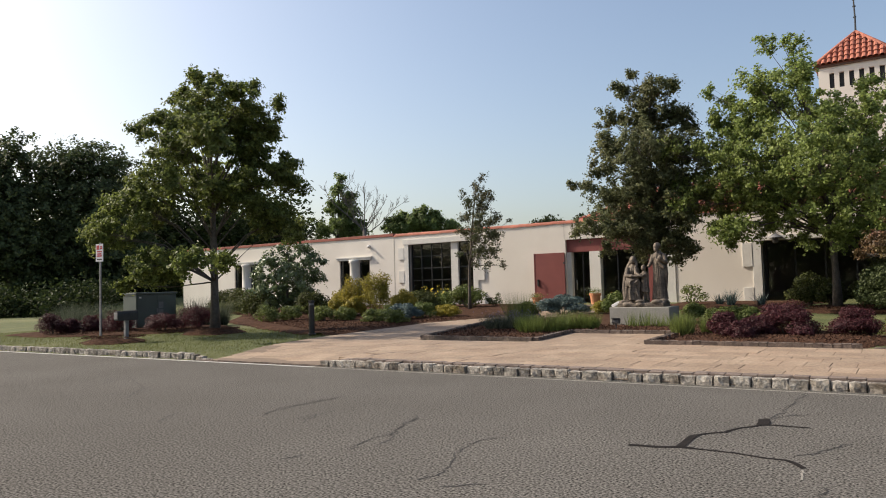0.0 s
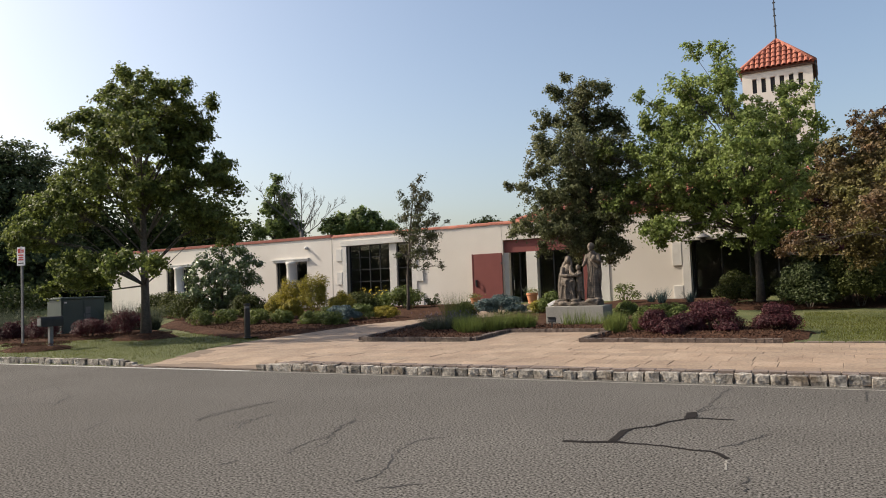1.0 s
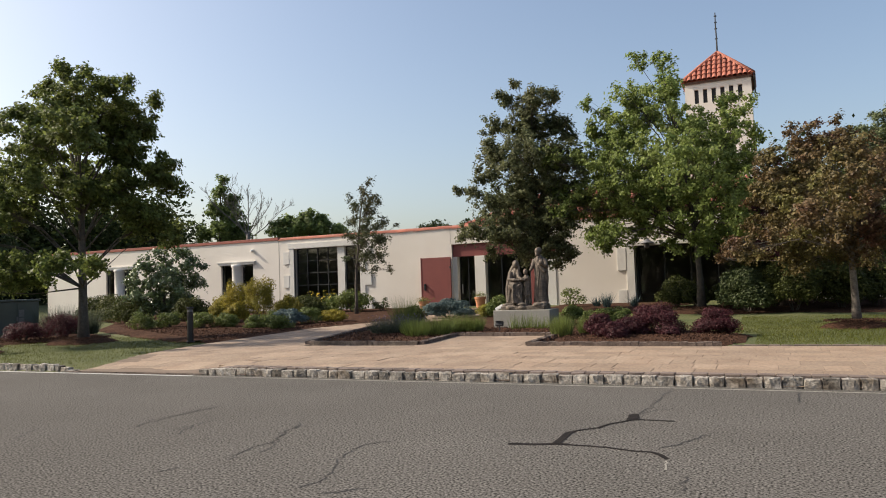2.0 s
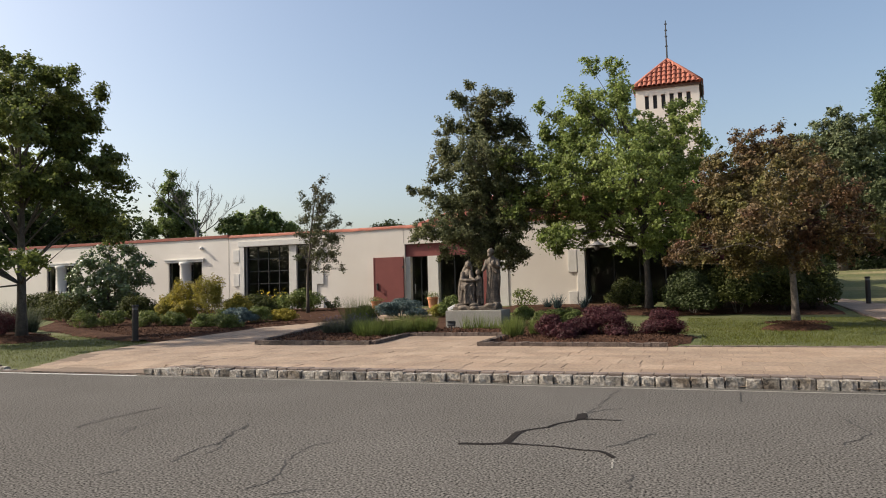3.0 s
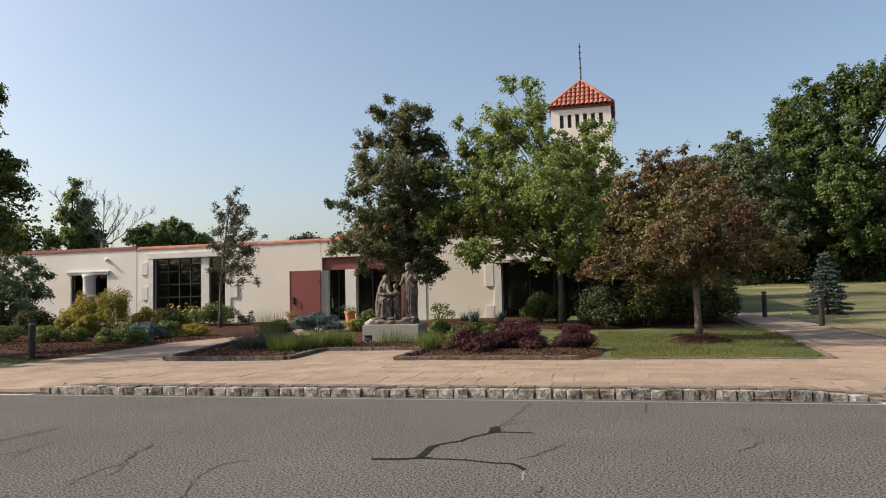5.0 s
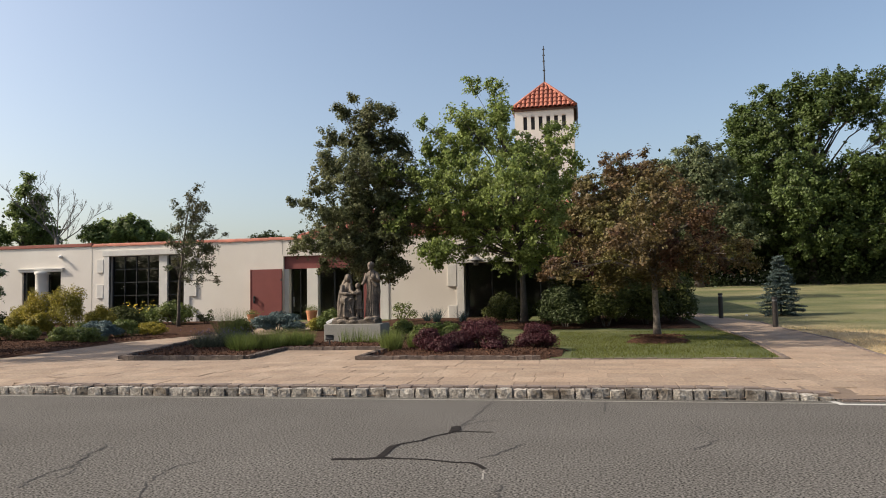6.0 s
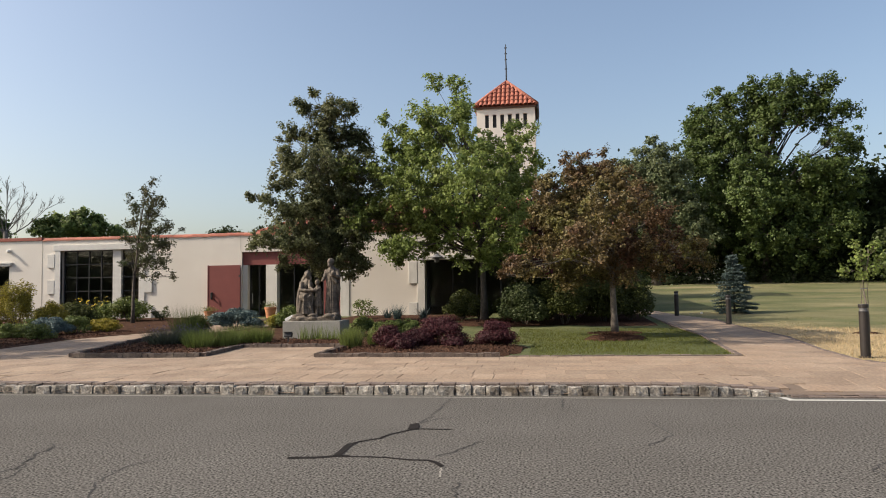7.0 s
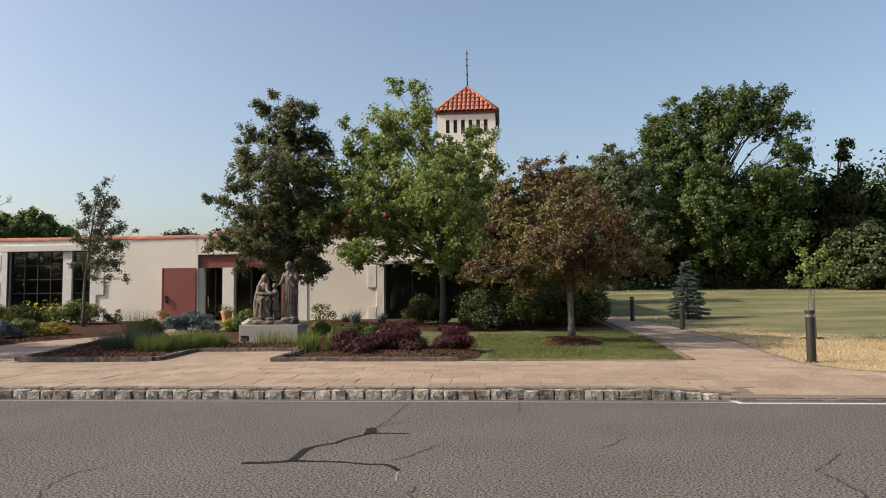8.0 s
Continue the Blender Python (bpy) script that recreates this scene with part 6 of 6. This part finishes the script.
def block_mesh(name, sx, sy, sz, material, rng, rough=0.006):
    bm = boxes((-sx / 2, -sy / 2, -0.06, sx / 2, sy / 2, sz), bevel=0.008)
    for v in bm.verts:
        v.co += Vector((rng.gauss(0, rough), rng.gauss(0, rough), rng.gauss(0, rough)))
    me = bpy.data.meshes.new(name)
    bm.to_mesh(me)
    bm.free()
    me.materials.append(material)
    return me


def course(name, piece, line, size, z_off, parent, gap=0.012):
    """Pieces laid end to end along a line on the ground."""
    carry = 0.0
    for (x0, y0), (x1, y1) in zip(line, line[1:]):
        L = math.hypot(x1 - x0, y1 - y0)
        s = carry
        while s + size * 0.6 < L:
            px, py = x0 + (x1 - x0) * (s + size / 2) / L, y0 + (y1 - y0) * (s + size / 2) / L
            ob = new(name, rp.choice(piece))
            ob.matrix_world = Matrix.Translation((px, py, z_off(px, py) + rp.gauss(0, 0.003))) @ Matrix.Rotation(math.atan2(y1 - y0, x1 - x0) + rp.gauss(0, 0.015), 4, "Z")
            ob.parent = parent
            s += size + gap
        carry = max(0.0, s - L)


border = thing("brick_border", "dark brown brick border edging the paving", "border", kind="structure")
BR = [block_mesh("border_brick", 0.20, 0.10, 0.035, M["border_brick"], rp, 0.002) for _ in range(5)]
up_kerb = lambda px, py: level(px, 10.62) + 0.004
course("border_brick", BR, [(-9.3, 10.535), (3.4, 10.535)], 0.20, up_kerb, border)
course("border_brick", BR, [(-9.3, 10.645), (3.4, 10.645)], 0.20, lambda px, py: level(px, 10.66) + 0.004, border)
flat = lambda px, py: level(px, py) + 0.004
course("border_brick", BR, [(-13.0, 10.38), (-9.3, 10.38)], 0.20, lambda px, py: -0.015, border)
course("border_brick", BR, [(3.5, 10.32), (9, 10.15)], 0.20, lambda px, py: -0.015, border)
course("border_brick", BR, [(3.5, 10.44), (9, 10.27)], 0.20, lambda px, py: -0.008, border)
course("border_brick", BR, [(9, 12.05), (6.7, 12.35), (6.1, 13.0), (5.78, 13.9), (5.9, 16), (6.35, 19.7), (6.31, 27.6)], 0.20, flat, border)
course("border_brick", BR, [(4.0, 14.86), (4.46, 21), (4.4, 27)], 0.20, flat, border)
course("border_brick", BR, [(-0.5, 14.88), (4.0, 14.86)], 0.20, flat, border)

edging = thing("bed_edging", "low edging of rough dark brown blocks round the planting bed", "edging", kind="structure")
EB = [block_mesh("edging_block", 0.15, 0.15, 0.115, M["edging_block"], rp, 0.006) for _ in range(8)]
course("edging_block", EB, [(-11.6, 20.5), (-11.02, 18), (-10.3, 15.05), (-7.15, 14.93), (-7.3, 17.3), (-4.5, 17.2), (-4.5, 14.75), (-0.7, 14.66)], 0.15, lambda px, py: level(px, py) - 0.005, edging, 0.003)


# ---- planting beds ----
def bed(poly, h, label, step=0.22, seed=0, base=0.03):
    """Mounded mulch over a polygon; rim points are drawn to its edge."""
    P = np.array(poly, float)
    Q = np.roll(P, -1, 0)

    def inside(x, y):
        c = False
        for (ax, ay), (bx, by) in zip(P, Q):
            if (ay > y) != (by > y) and x < (bx - ax) * (y - ay) / (by - ay) + ax:
                c = not c
        return c

    def rim(x, y):
        d = Q - P
        t = np.clip((((x, y) - P) * d).sum(1) / (d * d).sum(1), 0, 1)
        q = P + d * t[:, None]
        e = np.hypot(q[:, 0] - x, q[:, 1] - y)
        k = e.argmin()
        return e[k], q[k]

    bm = bmesh.new()
    x0, y0 = P.min(0) - step
    nx, ny = (np.ptp(P, 0) / step + 3).astype(int)
    verts = {}

    def vert(i, j):
        if (i, j) not in verts:
            x, y = x0 + i * step, y0 + j * step
            e, q = rim(x, y)
            if not inside(x, y):
                x, y, e = q[0], q[1], 0.0
            lift = h * (1 - math.exp(-e / 0.4)) + (0.025 * noise.noise(Vector((x * 3, y * 3, seed))) if e > 0.1 else 0)
            verts[i, j] = bm.verts.new((x, y, level(x, y) + (base * min(1, e / 0.2) - 0.012 * (e < 0.01)) + lift))
        return verts[i, j]

    for i in range(nx):
        for j in range(ny):
            if inside(x0 + (i + 0.5) * step, y0 + (j + 0.5) * step):
                bm.faces.new([vert(i, j), vert(i + 1, j), vert(i + 1, j + 1), vert(i, j + 1)])
    ob = finish("mulch_bed", bm, M["mulch"], smooth=True)
    return tagged(ob, label, "mulch bed", kind="structure")


def ring(x, y, r, h, label, seed, squash=0.9):
    rr = random.Random(seed)
    bed([(x + r * math.cos(t) * rr.uniform(0.88, 1.1), y + squash * r * math.sin(t) * rr.uniform(0.88, 1.1)) for t in [2 * math.pi * k / 18 for k in range(18)]], h, label, 0.12, seed)


BED_MAIN = [(-10.25, 15.1), (-7.18, 15.0), (-7.32, 17.35), (-4.48, 17.25), (-4.48, 14.8), (-0.75, 14.72), (-0.25, 15.6), (-0.15, 17.2), (-0.9, 18.4), (-2.6, 19.2), (-3.4, 21.5), (-3.5, 27.3), (-3.0, 30.0), (-2.0, 32.05), (-8.5, 32.05), (-8.5, 30.6), (-9.7, 30.5), (-10.2, 26), (-11.1, 23), (-11.5, 20.4), (-10.95, 18)]
bed(BED_MAIN, 0.05, "dark brown mulch bed round the statue", seed=1)
BED_WEST = [(-13.75, 15.6), (-14.08, 20.7), (-13.38, 23.0), (-12.68, 26), (-12.68, 30.6), (-15.7, 30.7), (-15.7, 32.05), (-40, 32.05), (-36, 29.5), (-29, 25.5), (-24.5, 20.6), (-19.0, 17.6), (-16.0, 16.0)]
bed(BED_WEST, 0.05, "brown mulch bed along the foot of the building", 0.3, seed=2)
bed([(-27.5, 13.1), (-24.6, 12.9), (-22.2, 14.2), (-20.8, 15.9), (-20.6, 18.0), (-23.5, 19.5), (-29.0, 17.5)], 0.06, "mulch bed round the transformer cabinet", seed=3)
ring(-19.3, 12.3, 1.15, 0.12, "mulch mound round the sign and mailbox posts", 31, 0.75)
ring(-19.2, 15.75, 1.15, 0.16, "mulch ring round the maple trunk", 32)
ring(2.05, 19.6, 0.85, 0.14, "mulch ring round the crabapple trunk", 33)
ring(-2.0, 26.6, 1.25, 0.14, "mulch ring round the young maple trunk", 34)
ring(8.75, 20.85, 0.40, 0.08, "mulch ring round the staked sapling", 35)
bed([(-1.6, 25.6), (4.1, 25.4), (4.2, 31.5), (-1.6, 32.0)], 0.05, "shaded mulch under the yews", 0.4, seed=4)
# ---- grass blades and mulch chips ----
def scatter(poly_test, x0, x1, y0, y1, n, seed):
    rng = np.random.default_rng(seed)
    p = np.stack([rng.uniform(x0, x1, n), rng.uniform(y0, y1, n)], 1)
    keep = np.array([poly_test(a, b) for a, b in p])
    p = p[keep]
    return np.c_[p, [level(a, b) - 0.005 for a, b in p]], rng


def not_paved(x, y):
    return not any(a - 0.05 < x < b + 0.05 for a, b in spans_at(y))


p, rng = scatter(lambda x, y: not_paved(x, y) and not (x < -0.1 + 0.0 and y < 18), -0.6, 4.5, 14.95, 24, 30000, 71)
tagged(blade_object("grass", blades(p, 0.045, 0.011, 0.8, rng), M["blade"]), "short green lawn grass", "grass", kind="stuff")
p, rng = scatter(lambda x, y: x < np.interp(y, [10.5, 14.6, 16], [-12.8, -13.8, -14.4]) and y < 16.5 - (x + 14.5) * 0.25, -30, -12.8, 10.66, 19, 45000, 72)
tagged(blade_object("grass", blades(p, 0.045, 0.011, 0.8, rng), M["blade"]), "short green lawn grass", "grass", kind="stuff")
def dry_here(x, y):
    edge = float(np.interp(x, [5.4, 7.4, 11.5, 18], [30, 24, 20, 18]))
    return not_paved(x, y) and x > 5.6 and y < edge + 4 * noise.noise(Vector((x * 0.7, y * 0.7, 3))) + random.gauss(0, 1.2)


p, rng = scatter(dry_here, 5.6, 18, 12.2, 31, 70000, 73)
tagged(blade_object("dry_grass", blades(p, 0.06, 0.012, 0.9, rng), M["straw"]), "dry straw coloured grass beside the path", "grass", kind="stuff")
p, rng = scatter(lambda x, y: not_paved(x, y) and x > 5.8 and math.sin(x * 3.1 + y) + math.sin(y * 2.3) > 0.4, 5.8, 16, 14, 30, 6000, 74)
tagged(blade_object("grass", blades(p, 0.06, 0.012, 0.8, rng), M["blade"]), "green grass among the dry turf", "grass", kind="stuff")


def chips(n, x0, x1, y0, y1, test, seed, lift):
    p, rng = scatter(test, x0, x1, y0, y1, n, seed)
    p[:, 2] += lift
    root = thing("mulch_chips", "loose bark chips over the beds", "mulch", kind="stuff")
    leaf_mesh("chips", p, 0.075, 0.022, M["chip"], root, rng, droop=0.0, up=0.9, curl=0.1)


chips(9000, -10.8, -0.4, 15.1, 19.5, lambda x, y: not_paved(x, y) and not (-7.2 < x < -4.5 and y < 17.3), 81, 0.10)
chips(18000, -25, -13.8, 15.8, 23.5, lambda x, y: x < np.interp(y, [15.6, 20.7, 23], [-13.75, -14.1, -13.4]) and y > 15.9 - (x + 14.5) * 0.6, 82, 0.09)
chips(5000, -28, -20.8, 13.2, 17, lambda x, y: y > 13.0 and y < 17 and x + y > -11 - 0.0 * y and x < -20.9 - max(0.0, 15.5 - y), 83, 0.10)
for cx_, cy_, rr_ in ((-19.3, 12.3, 0.95), (-19.2, 15.75, 0.95), (2.05, 19.6, 0.7), (-2.0, 26.6, 1.0)):
    chips(1400, cx_ - rr_, cx_ + rr_, cy_ - rr_ * 0.8, cy_ + rr_ * 0.8, lambda x, y: math.hypot(x - cx_, (y - cy_) / 0.85) < rr_, 84 + int(cy_), 0.17)
